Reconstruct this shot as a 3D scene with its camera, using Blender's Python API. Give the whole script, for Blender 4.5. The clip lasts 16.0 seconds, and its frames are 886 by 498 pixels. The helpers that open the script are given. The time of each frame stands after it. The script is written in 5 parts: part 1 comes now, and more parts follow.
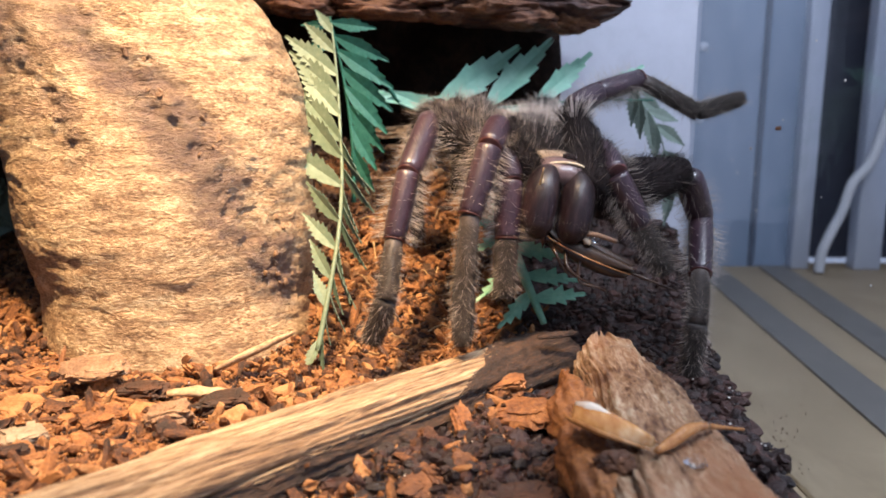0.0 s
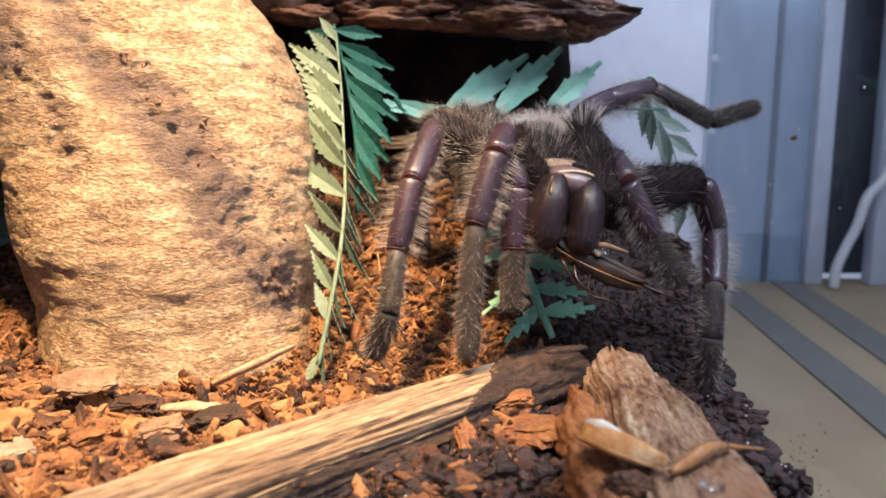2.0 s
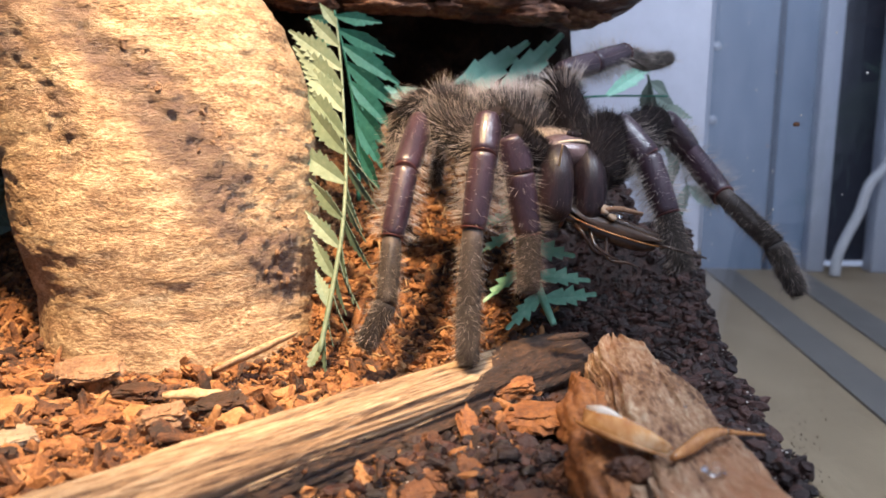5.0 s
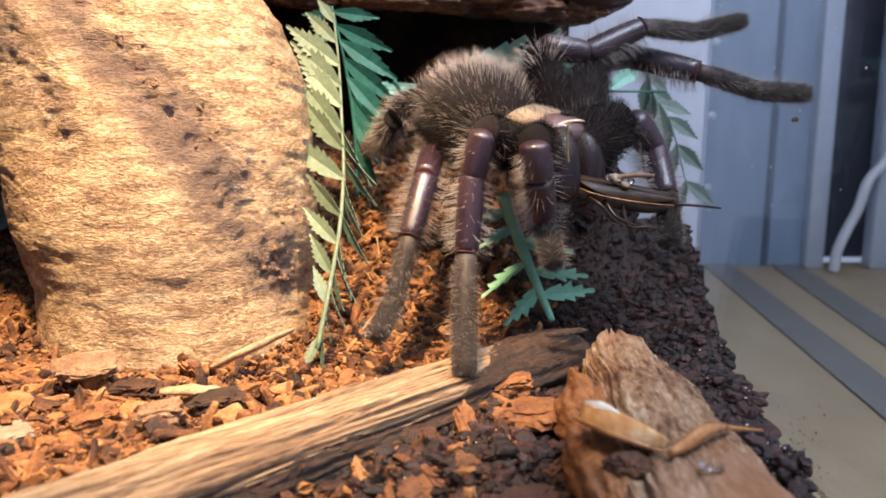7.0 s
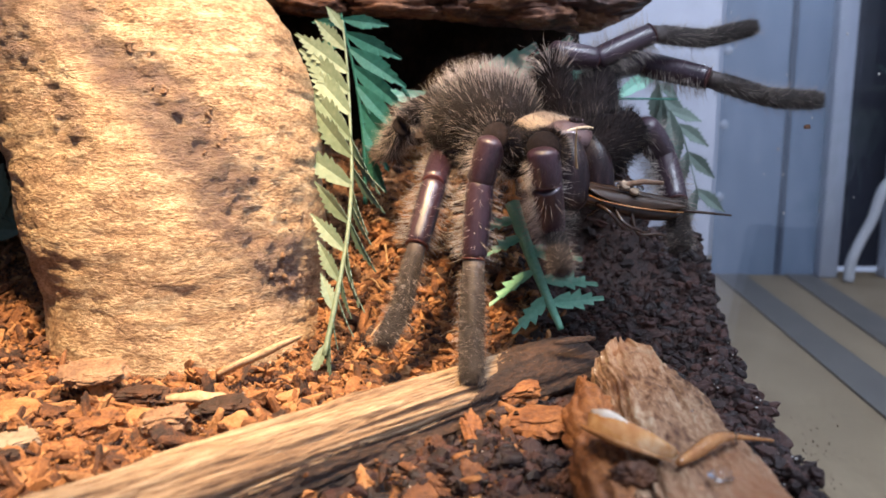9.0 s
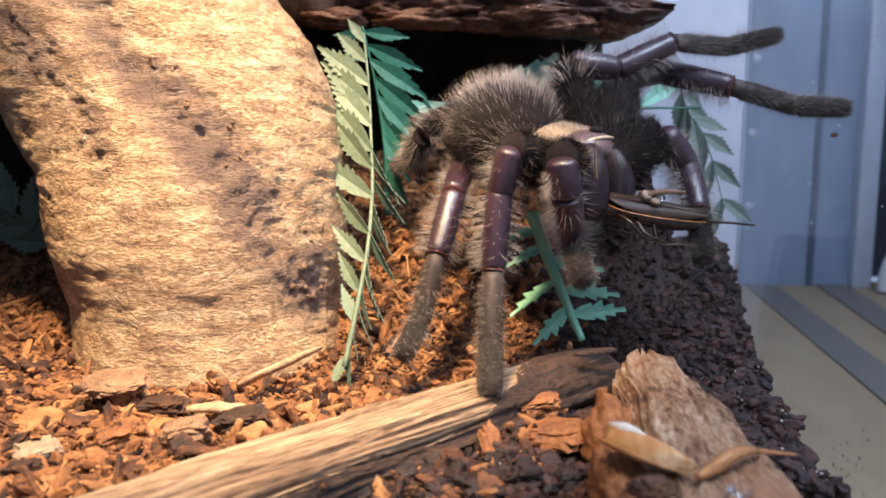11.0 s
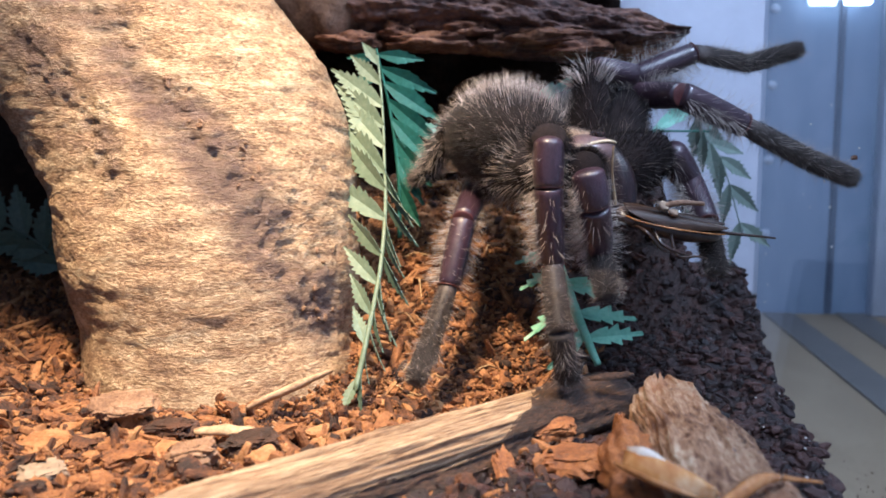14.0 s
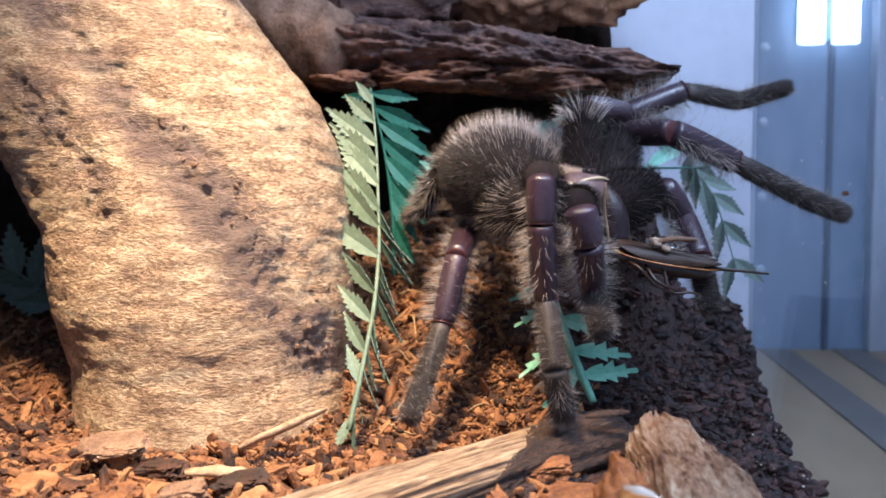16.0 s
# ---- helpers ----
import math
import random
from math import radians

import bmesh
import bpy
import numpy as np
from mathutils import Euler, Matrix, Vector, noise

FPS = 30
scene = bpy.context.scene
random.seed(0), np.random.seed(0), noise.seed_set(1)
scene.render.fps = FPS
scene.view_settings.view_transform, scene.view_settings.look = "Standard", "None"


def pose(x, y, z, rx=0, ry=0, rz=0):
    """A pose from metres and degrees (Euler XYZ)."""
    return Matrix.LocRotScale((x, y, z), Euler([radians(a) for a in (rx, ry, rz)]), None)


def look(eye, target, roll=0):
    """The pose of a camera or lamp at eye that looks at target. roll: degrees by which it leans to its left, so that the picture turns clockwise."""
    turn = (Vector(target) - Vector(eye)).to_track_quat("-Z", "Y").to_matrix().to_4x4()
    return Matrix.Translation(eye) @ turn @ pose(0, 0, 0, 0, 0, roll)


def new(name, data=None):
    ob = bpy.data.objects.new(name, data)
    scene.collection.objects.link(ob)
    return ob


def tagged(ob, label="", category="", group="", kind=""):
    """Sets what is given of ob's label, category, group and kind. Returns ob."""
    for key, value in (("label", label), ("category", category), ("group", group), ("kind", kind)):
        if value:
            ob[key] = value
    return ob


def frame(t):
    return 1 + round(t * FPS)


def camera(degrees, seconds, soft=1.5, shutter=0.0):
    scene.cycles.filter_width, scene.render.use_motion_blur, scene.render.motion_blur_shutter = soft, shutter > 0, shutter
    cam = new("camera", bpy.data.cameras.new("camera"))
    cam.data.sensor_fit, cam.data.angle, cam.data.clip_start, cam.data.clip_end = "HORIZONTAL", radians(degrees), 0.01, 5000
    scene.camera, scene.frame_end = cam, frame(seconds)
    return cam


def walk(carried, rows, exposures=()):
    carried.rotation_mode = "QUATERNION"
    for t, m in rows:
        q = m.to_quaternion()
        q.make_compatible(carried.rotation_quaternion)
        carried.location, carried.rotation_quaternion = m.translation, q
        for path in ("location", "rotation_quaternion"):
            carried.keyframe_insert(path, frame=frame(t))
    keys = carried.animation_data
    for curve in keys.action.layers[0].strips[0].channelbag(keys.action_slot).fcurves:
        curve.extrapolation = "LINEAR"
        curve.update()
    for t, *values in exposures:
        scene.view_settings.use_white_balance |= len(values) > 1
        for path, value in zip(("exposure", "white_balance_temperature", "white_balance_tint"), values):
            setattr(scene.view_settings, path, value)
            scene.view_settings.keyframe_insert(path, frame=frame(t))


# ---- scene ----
CAM = camera(58.0, 16.0, soft=1.7)
CAM.data.dof.use_dof, CAM.data.dof.focus_distance, CAM.data.dof.aperture_fstop = True, 0.185, 22.0
U = 0.01  # the plan below is in centimetres

# seconds, eye x y z, pitch, roll, yaw
PATH = (
    (0.0, -0.282, -0.713, 6.329, -9.84, 0.56, -1.55),
    (0.5, -0.223, -0.445, 6.198, -9.30, 0.37, -1.29),
    (1.0, -0.196, -0.239, 6.153, -8.95, 0.32, -1.08),
    (1.5, -0.153, -0.150, 6.093, -8.76, 0.41, -0.90),
    (2.0, -0.159, -0.144, 6.114, -8.69, 0.58, -0.84),
    (2.5, -0.147, -0.126, 6.098, -8.71, 0.54, -0.77),
    (3.0, -0.155, -0.134, 6.109, -8.86, 0.58, -0.77),
    (3.5, -0.151, -0.126, 6.095, -8.98, 0.48, -0.71),
    (4.0, -0.159, -0.123, 6.095, -9.17, 0.54, -0.73),
    (6.5, -0.162, -0.104, 6.053, -9.77, 0.39, -0.84),
    (7.0, -0.122, -0.086, 6.045, -9.73, 0.43, -0.81),
    (7.5, -0.102, -0.085, 6.036, -9.62, 0.61, -0.76),
    (8.0, -0.085, -0.055, 6.023, -9.54, 0.47, -0.51),
    (8.5, -0.054, -0.025, 5.996, -9.35, 0.47, -0.24),
    (9.0, -0.014, -0.004, 5.986, -9.08, 0.40, 0.09),
    (11.5, 0.216, 0.060, 5.985, -8.25, -0.11, 2.72),
    (12.0, 0.208, 0.105, 5.941, -8.18, -0.10, 3.15),
    (12.5, 0.175, 0.131, 5.899, -7.90, -0.03, 3.32),
    (13.0, 0.181, 0.183, 5.863, -7.46, -0.12, 3.39),
    (13.5, 0.191, 0.228, 5.812, -6.86, 0.01, 3.31),
    (14.0, 0.193, 0.265, 5.784, -6.24, 0.04, 3.15),
    (14.5, 0.196, 0.290, 5.772, -5.63, -0.08, 3.03),
    (15.0, 0.222, 0.313, 5.789, -4.87, -0.14, 2.89),
    (15.5, 0.232, 0.308, 5.773, -4.05, -0.15, 2.86),
    (16.0, 0.251, 0.276, 5.785, -3.58, -0.19, 2.87),
)


def camera_pose(x, y, z, pitch, roll, yaw):
    """Yaw to the left, pitch up, roll as look()."""
    eye = Vector((x, y, z)) * U
    p, w = radians(pitch), radians(yaw)
    ahead = Vector((-math.sin(w) * math.cos(p), math.cos(w) * math.cos(p), math.sin(p)))
    return look(eye, eye + ahead, roll)


# seconds, stops, kelvin, tint: the picture cools as the view swings to the pane
BALANCE = ((0.0, 0.14, 6300, 10), (9.0, 0.12, 6200, 10), (11.5, 0.06, 5850, 10), (13.0, 0.03, 5500, 9), (14.5, 0.0, 5230, 8), (16.0, 0.0, 5230, 9))
walk(CAM, [(r[0], camera_pose(*r[1:])) for r in PATH], BALANCE)

# ---- light: a warm basking spot above, cool room light from the side ----
world = bpy.data.worlds.new("room_light")
scene.world = world
world.use_nodes = True
world.node_tree.nodes["Background"].inputs[0].default_value = (0.50, 0.58, 0.80, 1)
world.node_tree.nodes["Background"].inputs[1].default_value = 0.58


def lamp(name, kind, eye, target, watts, colour):
    data = bpy.data.lights.new(name, kind)
    data.energy, data.color = watts, colour
    ob = new(name, data)
    ob.matrix_world = look(Vector(eye) * U, Vector(target) * U)
    return data


spot = lamp("basking_spot", "SPOT", (-6.5, 6.5, 40), (-5.2, 18.2, 2.0), 27.8, (1.0, 0.68, 0.36))
spot.spot_size, spot.spot_blend, spot.shadow_soft_size = radians(28.5), 0.75, 0.020
room = lamp("room_lamp", "AREA", (13, 5, 33), (4, 20, 3), 1.15, (0.78, 0.86, 1.0))
room.shape, room.size, room.size_y = "RECTANGLE", 0.22, 0.14


# ---- materials ----
def nodes_of(name):
    m = bpy.data.materials.new(name)
    m.use_nodes = True
    return m, m.node_tree, m.node_tree.nodes["Principled BSDF"]


def link(tree, a, out, b, inp):
    tree.links.new(a.outputs[out], b.inputs[inp])


def surface(name, colours, scale=1.0, stretch=(1, 1, 1), rough=0.7, bump=0.0, fine=8.0, metal=0.0, spread=None, gloss=None,
            coat=0.0, sheen=0.0, contrast=(0.3, 0.7), through_light=0.0, turn=(0, 0, 0), stain=None, grain=0.45, shine=0.5, vary=0.62, crackle=0.0, scar_shade=None):
    """A mottled surface. scale: patches per centimetre; bump in millimetres; spread: 'object' or 'island' varies pieces."""
    m, tree, bsdf = nodes_of(name)
    add = tree.nodes.new
    coord, mapping = add("ShaderNodeTexCoord"), add("ShaderNodeMapping")
    mapping.inputs["Scale"].default_value = [100 * s for s in stretch]
    turned = add("ShaderNodeMapping")
    turned.inputs["Rotation"].default_value = [radians(a) for a in turn]
    link(tree, coord, "Object", turned, "Vector")
    link(tree, turned, "Vector", mapping, "Vector")
    big, small, mix = add("ShaderNodeTexNoise"), add("ShaderNodeTexNoise"), add("ShaderNodeMath")
    big.inputs["Scale"].default_value, big.inputs["Detail"].default_value = scale, 5
    small.inputs["Scale"].default_value, small.inputs["Detail"].default_value = scale * fine, 4
    small.inputs["Roughness"].default_value = 0.65
    for n in (big, small):
        link(tree, mapping, "Vector", n, "Vector")
    mix.operation = "MULTIPLY_ADD"
    mix.inputs[1].default_value = grain
    link(tree, small, "Fac", mix, 0)
    scaled = add("ShaderNodeMath")
    scaled.operation = "MULTIPLY"
    scaled.inputs[1].default_value = 1 - grain
    link(tree, big, "Fac", scaled, 0)
    link(tree, scaled, 0, mix, 2)
    factor = mix
    if spread:
        info = add("ShaderNodeObjectInfo" if spread == "object" else "ShaderNodeNewGeometry")
        shift = add("ShaderNodeMath")
        shift.operation = "MULTIPLY_ADD"
        shift.inputs[1].default_value = vary
        link(tree, info, "Random" if spread == "object" else "Random Per Island", shift, 0)
        less = add("ShaderNodeMath")
        less.operation = "ADD"
        less.inputs[1].default_value = -vary / 2
        link(tree, mix, 0, less, 0)
        link(tree, less, 0, shift, 2)
        factor = shift
    ramp = add("ShaderNodeValToRGB")
    ramp.color_ramp.elements[0].position, ramp.color_ramp.elements[1].position = contrast
    stops = len(colours)
    for i, c in enumerate(colours):
        at = contrast[0] + (contrast[1] - contrast[0]) * i / max(1, stops - 1)
        e = ramp.color_ramp.elements[0] if i == 0 else ramp.color_ramp.elements[-1] if i == stops - 1 else ramp.color_ramp.elements.new(at)
        e.color = (*c, 1)
    link(tree, factor, 0, ramp, "Fac")
    link(tree, ramp, "Color", bsdf, "Base Color")
    if stain:
        # long soaked streaks: colour, turn, stretch, scale, edges
        colour, tilt, pull, size, edges = stain
        a, b, patch, cut, over = (add("ShaderNode" + k) for k in ("Mapping", "Mapping", "TexNoise", "ValToRGB", "MixRGB"))
        a.inputs["Rotation"].default_value = [radians(v) for v in tilt]
        b.inputs["Scale"].default_value = [100 * v for v in pull]
        patch.inputs["Scale"].default_value, patch.inputs["Detail"].default_value, patch.inputs["Roughness"].default_value = size, 6, 0.62
        cut.color_ramp.elements[0].position, cut.color_ramp.elements[1].position = edges
        cut.color_ramp.elements[1].color = (0.85, 0.85, 0.85, 1)
        over.inputs["Color2"].default_value = (*colour, 1)
        link(tree, coord, "Object", a, "Vector")
        link(tree, a, "Vector", b, "Vector")
        link(tree, b, "Vector", patch, "Vector")
        link(tree, patch, "Fac", cut, "Fac")
        link(tree, cut, "Color", over, "Fac")
        link(tree, ramp, "Color", over, "Color1")
        link(tree, over, "Color", bsdf, "Base Color")
    if scar_shade:
        # scar tissue and furrow shade, painted by how far the mesh is torn
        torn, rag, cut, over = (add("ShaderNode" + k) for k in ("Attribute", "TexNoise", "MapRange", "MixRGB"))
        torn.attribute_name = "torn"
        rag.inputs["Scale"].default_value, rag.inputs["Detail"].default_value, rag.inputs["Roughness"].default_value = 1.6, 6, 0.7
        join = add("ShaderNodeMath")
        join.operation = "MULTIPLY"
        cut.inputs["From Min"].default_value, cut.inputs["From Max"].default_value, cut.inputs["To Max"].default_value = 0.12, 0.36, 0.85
        over.inputs["Color2"].default_value = (*scar_shade, 1)
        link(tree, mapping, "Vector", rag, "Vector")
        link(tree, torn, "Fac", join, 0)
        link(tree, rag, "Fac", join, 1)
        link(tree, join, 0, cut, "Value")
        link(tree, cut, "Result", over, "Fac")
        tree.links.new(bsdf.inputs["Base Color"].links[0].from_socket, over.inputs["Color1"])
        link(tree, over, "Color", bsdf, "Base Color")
    if crackle:
        # fine cracks between small plates
        warp, cell, gap, dark = (add("ShaderNode" + k) for k in ("VectorMath", "TexVoronoi", "MapRange", "MixRGB"))
        warp.operation = "MULTIPLY_ADD"
        warp.inputs[1].default_value = (1.1, 1.1, 1.1)
        link(tree, small, "Color", warp, 0)
        link(tree, mapping, "Vector", warp, 2)
        cell.feature = "DISTANCE_TO_EDGE"
        cell.inputs["Scale"].default_value = crackle
        gap.inputs["From Max"].default_value = 0.12
        dark.blend_type = "MULTIPLY"
        dark.inputs["Fac"].default_value = 0.22
        height = add("ShaderNodeMath")
        height.operation = "MULTIPLY_ADD"
        height.inputs[1].default_value = 0.06
        link(tree, warp, "Vector", cell, "Vector")
        link(tree, cell, "Distance", gap, "Value")
        tree.links.new(bsdf.inputs["Base Color"].links[0].from_socket, dark.inputs["Color1"])
        link(tree, gap, "Result", dark, "Color2")
        link(tree, dark, "Color", bsdf, "Base Color")
        link(tree, gap, "Result", height, 0)
        link(tree, mix, 0, height, 2)
        mix = height
    bsdf.inputs["Roughness"].default_value, bsdf.inputs["Metallic"].default_value = rough, metal
    bsdf.inputs["Coat Weight"].default_value, bsdf.inputs["Coat Roughness"].default_value = coat, 0.15
    bsdf.inputs["Sheen Weight"].default_value = sheen
    bsdf.inputs["Specular IOR Level"].default_value = shine
    if gloss:
        r = add("ShaderNodeMapRange")
        r.inputs["To Min"].default_value, r.inputs["To Max"].default_value = gloss
        link(tree, small, "Fac", r, "Value")
        link(tree, r, "Result", bsdf, "Roughness")
    if bump:
        b = add("ShaderNodeBump")
        b.inputs["Strength"].default_value, b.inputs["Distance"].default_value = 1.0, bump * 0.001
        link(tree, mix, 0, b, "Height")
        link(tree, b, "Normal", bsdf, "Normal")
    if through_light:
        t, add2 = add("ShaderNodeBsdfTranslucent"), add("ShaderNodeMixShader")
        add2.inputs[0].default_value = through_light
        link(tree, ramp, "Color", t, "Color")
        link(tree, bsdf, "BSDF", add2, 1)
        link(tree, t, "BSDF", add2, 2)
        link(tree, add2, "Shader", tree.nodes["Material Output"], "Surface")
    return m


def glass(name, tint=(1, 1, 1), rough=0.0, ior=1.45):
    m, tree, bsdf = nodes_of(name)
    bsdf.inputs["Base Color"].default_value = (*tint, 1)
    bsdf.inputs["Transmission Weight"].default_value = 1
    bsdf.inputs["Roughness"].default_value, bsdf.inputs["IOR"].default_value = rough, ior
    return m


def glow(name, colour, strength):
    m, tree, bsdf = nodes_of(name)
    bsdf.inputs["Base Color"].default_value = (*colour, 1)
    bsdf.inputs["Emission Color"].default_value = (*colour, 1)
    bsdf.inputs["Emission Strength"].default_value = strength
    return m


CORK = surface("cork_trunk", [(0.19, 0.106, 0.058), (0.34, 0.205, 0.112), (0.50, 0.337, 0.193), (0.63, 0.48, 0.305)], 1.5, (0.62, 0.62, 1.6), 0.55, 1.9, 8, contrast=(0.38, 0.60), grain=0.56, stain=((0.17, 0.098, 0.066), (0, -44, 0), (0.16, 0.6, 0.8), 0.6, (0.52, 0.78)), crackle=1.6, scar_shade=(0.125, 0.076, 0.064))
LOG_WOOD = surface("weathered_wood", [(0.075, 0.039, 0.022), (0.24, 0.142, 0.078), (0.40, 0.268, 0.155), (0.56, 0.42, 0.27)], 2.6, (0.10, 1.6, 1.6), 0.74, 1.8, 7, contrast=(0.38, 0.60), grain=0.5, turn=(0, 0, -42.7), stain=((0.14, 0.078, 0.045), (0, 0, -42.7), (0.18, 1.0, 1.0), 1.1, (0.53, 0.68)))
LOG_BARK = surface("charred_bark", [(0.012, 0.007, 0.006), (0.040, 0.020, 0.013), (0.115, 0.058, 0.032)], 2.2, (0.3, 1.3, 1.3), 0.7, 1.6, 8, contrast=(0.36, 0.62), grain=0.6, turn=(0, 0, -42.7), gloss=(0.4, 0.9))
SLAB_WOOD = surface("grey_driftwood", [(0.10, 0.042, 0.021), (0.24, 0.125, 0.064), (0.34, 0.215, 0.128), (0.46, 0.36, 0.25)], 1.5, (1.1, 0.28, 1.0), 0.6, 1.2, 8, contrast=(0.38, 0.62), grain=0.5, stain=((0.24, 0.090, 0.032), (0, 0, 0), (0.7, 0.20, 0.6), 0.6, (0.48, 0.60)), gloss=(0.35, 0.85))
ROTTEN = surface("rotten_orange_wood", [(0.075, 0.024, 0.009), (0.20, 0.070, 0.020), (0.33, 0.135, 0.040)], 1.6, (1, 1, 1), 0.7, 0.9, 7, contrast=(0.34, 0.62), grain=0.55, gloss=(0.4, 0.9))
SOIL = surface("substrate_soil", [(0.06, 0.024, 0.010), (0.20, 0.085, 0.030), (0.34, 0.16, 0.06)], 1.6, (1, 1, 1), 0.85, 1.4, 7, contrast=(0.36, 0.62), stain=((0.016, 0.008, 0.006), (0, 0, 0), (0.3, 0.3, 0.3), 0.4, (0.47, 0.53)))
# moist soil, its colour darkened further for shade on the bank
DAMP_SHADED_SOIL = surface("damp_shaded_soil", [(0.010, 0.005, 0.0045), (0.028, 0.0115, 0.0085), (0.060, 0.024, 0.016)], 1.6, (1, 1, 1), 0.7, 1.4, 7, contrast=(0.36, 0.62), gloss=(0.3, 0.9))
CHIP_DRY = surface("dry_bark_chip", [(0.020, 0.008, 0.005), (0.085, 0.030, 0.011), (0.20, 0.078, 0.025), (0.28, 0.118, 0.038), (0.36, 0.185, 0.075)], 2.2, (1, 1, 1), 0.75, 1.1, 7, spread="object", contrast=(0.28, 0.72), vary=0.42)
CHIP_LOOSE = surface("loose_bark_chip", [(0.020, 0.008, 0.005), (0.085, 0.030, 0.011), (0.20, 0.078, 0.025), (0.28, 0.118, 0.038), (0.36, 0.185, 0.075)], 2.2, (1, 1, 1), 0.75, 1.1, 7, spread="island", contrast=(0.28, 0.72), vary=0.42)
CHIP_BROWN = surface("brown_bark_chip", [(0.015, 0.006, 0.004), (0.050, 0.019, 0.009), (0.115, 0.042, 0.016), (0.21, 0.083, 0.029)], 2.2, (1, 1, 1), 0.6, 1.0, 7, spread="object", contrast=(0.26, 0.74), gloss=(0.35, 0.9), vary=0.5)
HAIR_BLACK = surface("spider_black_down", [(0.006, 0.005, 0.005), (0.016, 0.012, 0.012), (0.035, 0.028, 0.026)], 3.0, rough=0.6, spread="island", contrast=(0.2, 0.8), shine=0.1)
JOINT = surface("joint_membrane", [(0.05, 0.014, 0.014), (0.11, 0.035, 0.032)], 3.0, rough=0.35, coat=0.3)
# moist chips; part of their darkness is shade put into the colour
CHIP_DAMP_SHADED = surface("damp_shaded_chip", [(0.009, 0.0042, 0.0042), (0.026, 0.0098, 0.0080), (0.066, 0.024, 0.0165)], 2.6, (1, 1, 1), 0.6, 0.9, 7, spread="island", contrast=(0.26, 0.74), gloss=(0.22, 0.8), vary=0.46)
BARK = surface("dark_bark", [(0.030, 0.015, 0.013), (0.105, 0.052, 0.040), (0.22, 0.105, 0.062)], 1.2, (0.6, 1, 1.4), 0.7, 2.2, 6, contrast=(0.36, 0.62), gloss=(0.35, 0.9))
BARK_RED = surface("torn_red_bark", [(0.04, 0.016, 0.010), (0.15, 0.058, 0.028), (0.30, 0.14, 0.065)], 1.2, (0.7, 1, 1.4), 0.75, 1.3, 6, contrast=(0.36, 0.62))
ROOT = surface("brown_root", [(0.075, 0.038, 0.022), (0.165, 0.092, 0.054), (0.25, 0.15, 0.095)], 1.2, (1, 1, 1), 0.75, 1.2, 7, contrast=(0.34, 0.66))
CORK_BACK = surface("cork_background", [(0.05, 0.025, 0.015), (0.22, 0.10, 0.045), (0.34, 0.18, 0.08)], 0.5, (1, 1, 1), 0.8, 2.0, 6)
# cork with the hollow's shade put into its colour
HOLLOW_SHADE = surface("cork_back_shade", [(0.008, 0.005, 0.004), (0.024, 0.013, 0.009), (0.055, 0.030, 0.018)], 0.6, (1, 1, 1), 0.85, 2.0, 6, shine=0.2)
LEAF = surface("plastic_leaf", [(0.14, 0.37, 0.25), (0.22, 0.50, 0.35), (0.36, 0.62, 0.47)], 1.8, (1, 1, 1), 0.38, 0.2, 7, contrast=(0.3, 0.7), through_light=0.3)
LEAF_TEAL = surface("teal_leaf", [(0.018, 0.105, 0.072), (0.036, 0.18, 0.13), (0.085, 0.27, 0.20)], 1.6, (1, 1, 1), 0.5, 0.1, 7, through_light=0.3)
LEAF_LIGHT = surface("light_leaf", [(0.26, 0.56, 0.42), (0.36, 0.67, 0.52), (0.48, 0.76, 0.62)], 1.6, (1, 1, 1), 0.45, 0.15, 7, through_light=0.3)
LEAF_DULL = surface("dull_leaf", [(0.17, 0.22, 0.185), (0.23, 0.29, 0.25), (0.29, 0.35, 0.31)], 1.2, (1, 1, 1), 0.5, 0.1, 6, through_light=0.3)
LEAF_PALE = surface("dusty_leaf", [(0.13, 0.185, 0.12), (0.20, 0.265, 0.175), (0.32, 0.37, 0.27)], 2.0, (1, 1, 1), 0.5, 0.3, 7, through_light=0.3)
# darker copy of the fern leaf, with shade put into the colour
LEAF_SHADE = surface("leaf_with_painted_shade", [(0.050, 0.090, 0.068), (0.085, 0.135, 0.10), (0.13, 0.185, 0.14)], 2.0, (1, 1, 1), 0.55, 0.2, 7, through_light=0.2)
CARAPACE = surface("tan_carapace", [(0.16, 0.09, 0.05), (0.36, 0.24, 0.14), (0.50, 0.37, 0.23)], 2.0, (1.6, 0.5, 1), 0.5, 0.2, 6, sheen=0.3)
WING = surface("dark_wing", [(0.010, 0.0045, 0.0025), (0.028, 0.013, 0.006), (0.065, 0.031, 0.012)], 1.4, (2, 0.4, 1), 0.45, 0.1, 6, shine=0.25)
SHELL = surface("spider_cuticle", [(0.014, 0.0066, 0.0105), (0.034, 0.0160, 0.0240), (0.066, 0.034, 0.044)], 2.2, (1, 1, 0.4), 0.34, 0.3, 9, coat=0.35)
VELVET = surface("spider_velvet", [(0.008, 0.006, 0.006), (0.016, 0.011, 0.011), (0.030, 0.021, 0.020)], 2.0, (1, 1, 1), 0.85, 0.25, 8, shine=0.08, sheen=0.05)
PLUSH = surface("spider_plush", [(0.008, 0.0062, 0.006), (0.017, 0.013, 0.0125), (0.030, 0.023, 0.022)], 3.0, (1.6, 0.5, 1), 0.9, 0.3, 9, shine=0.05, sheen=0.05)
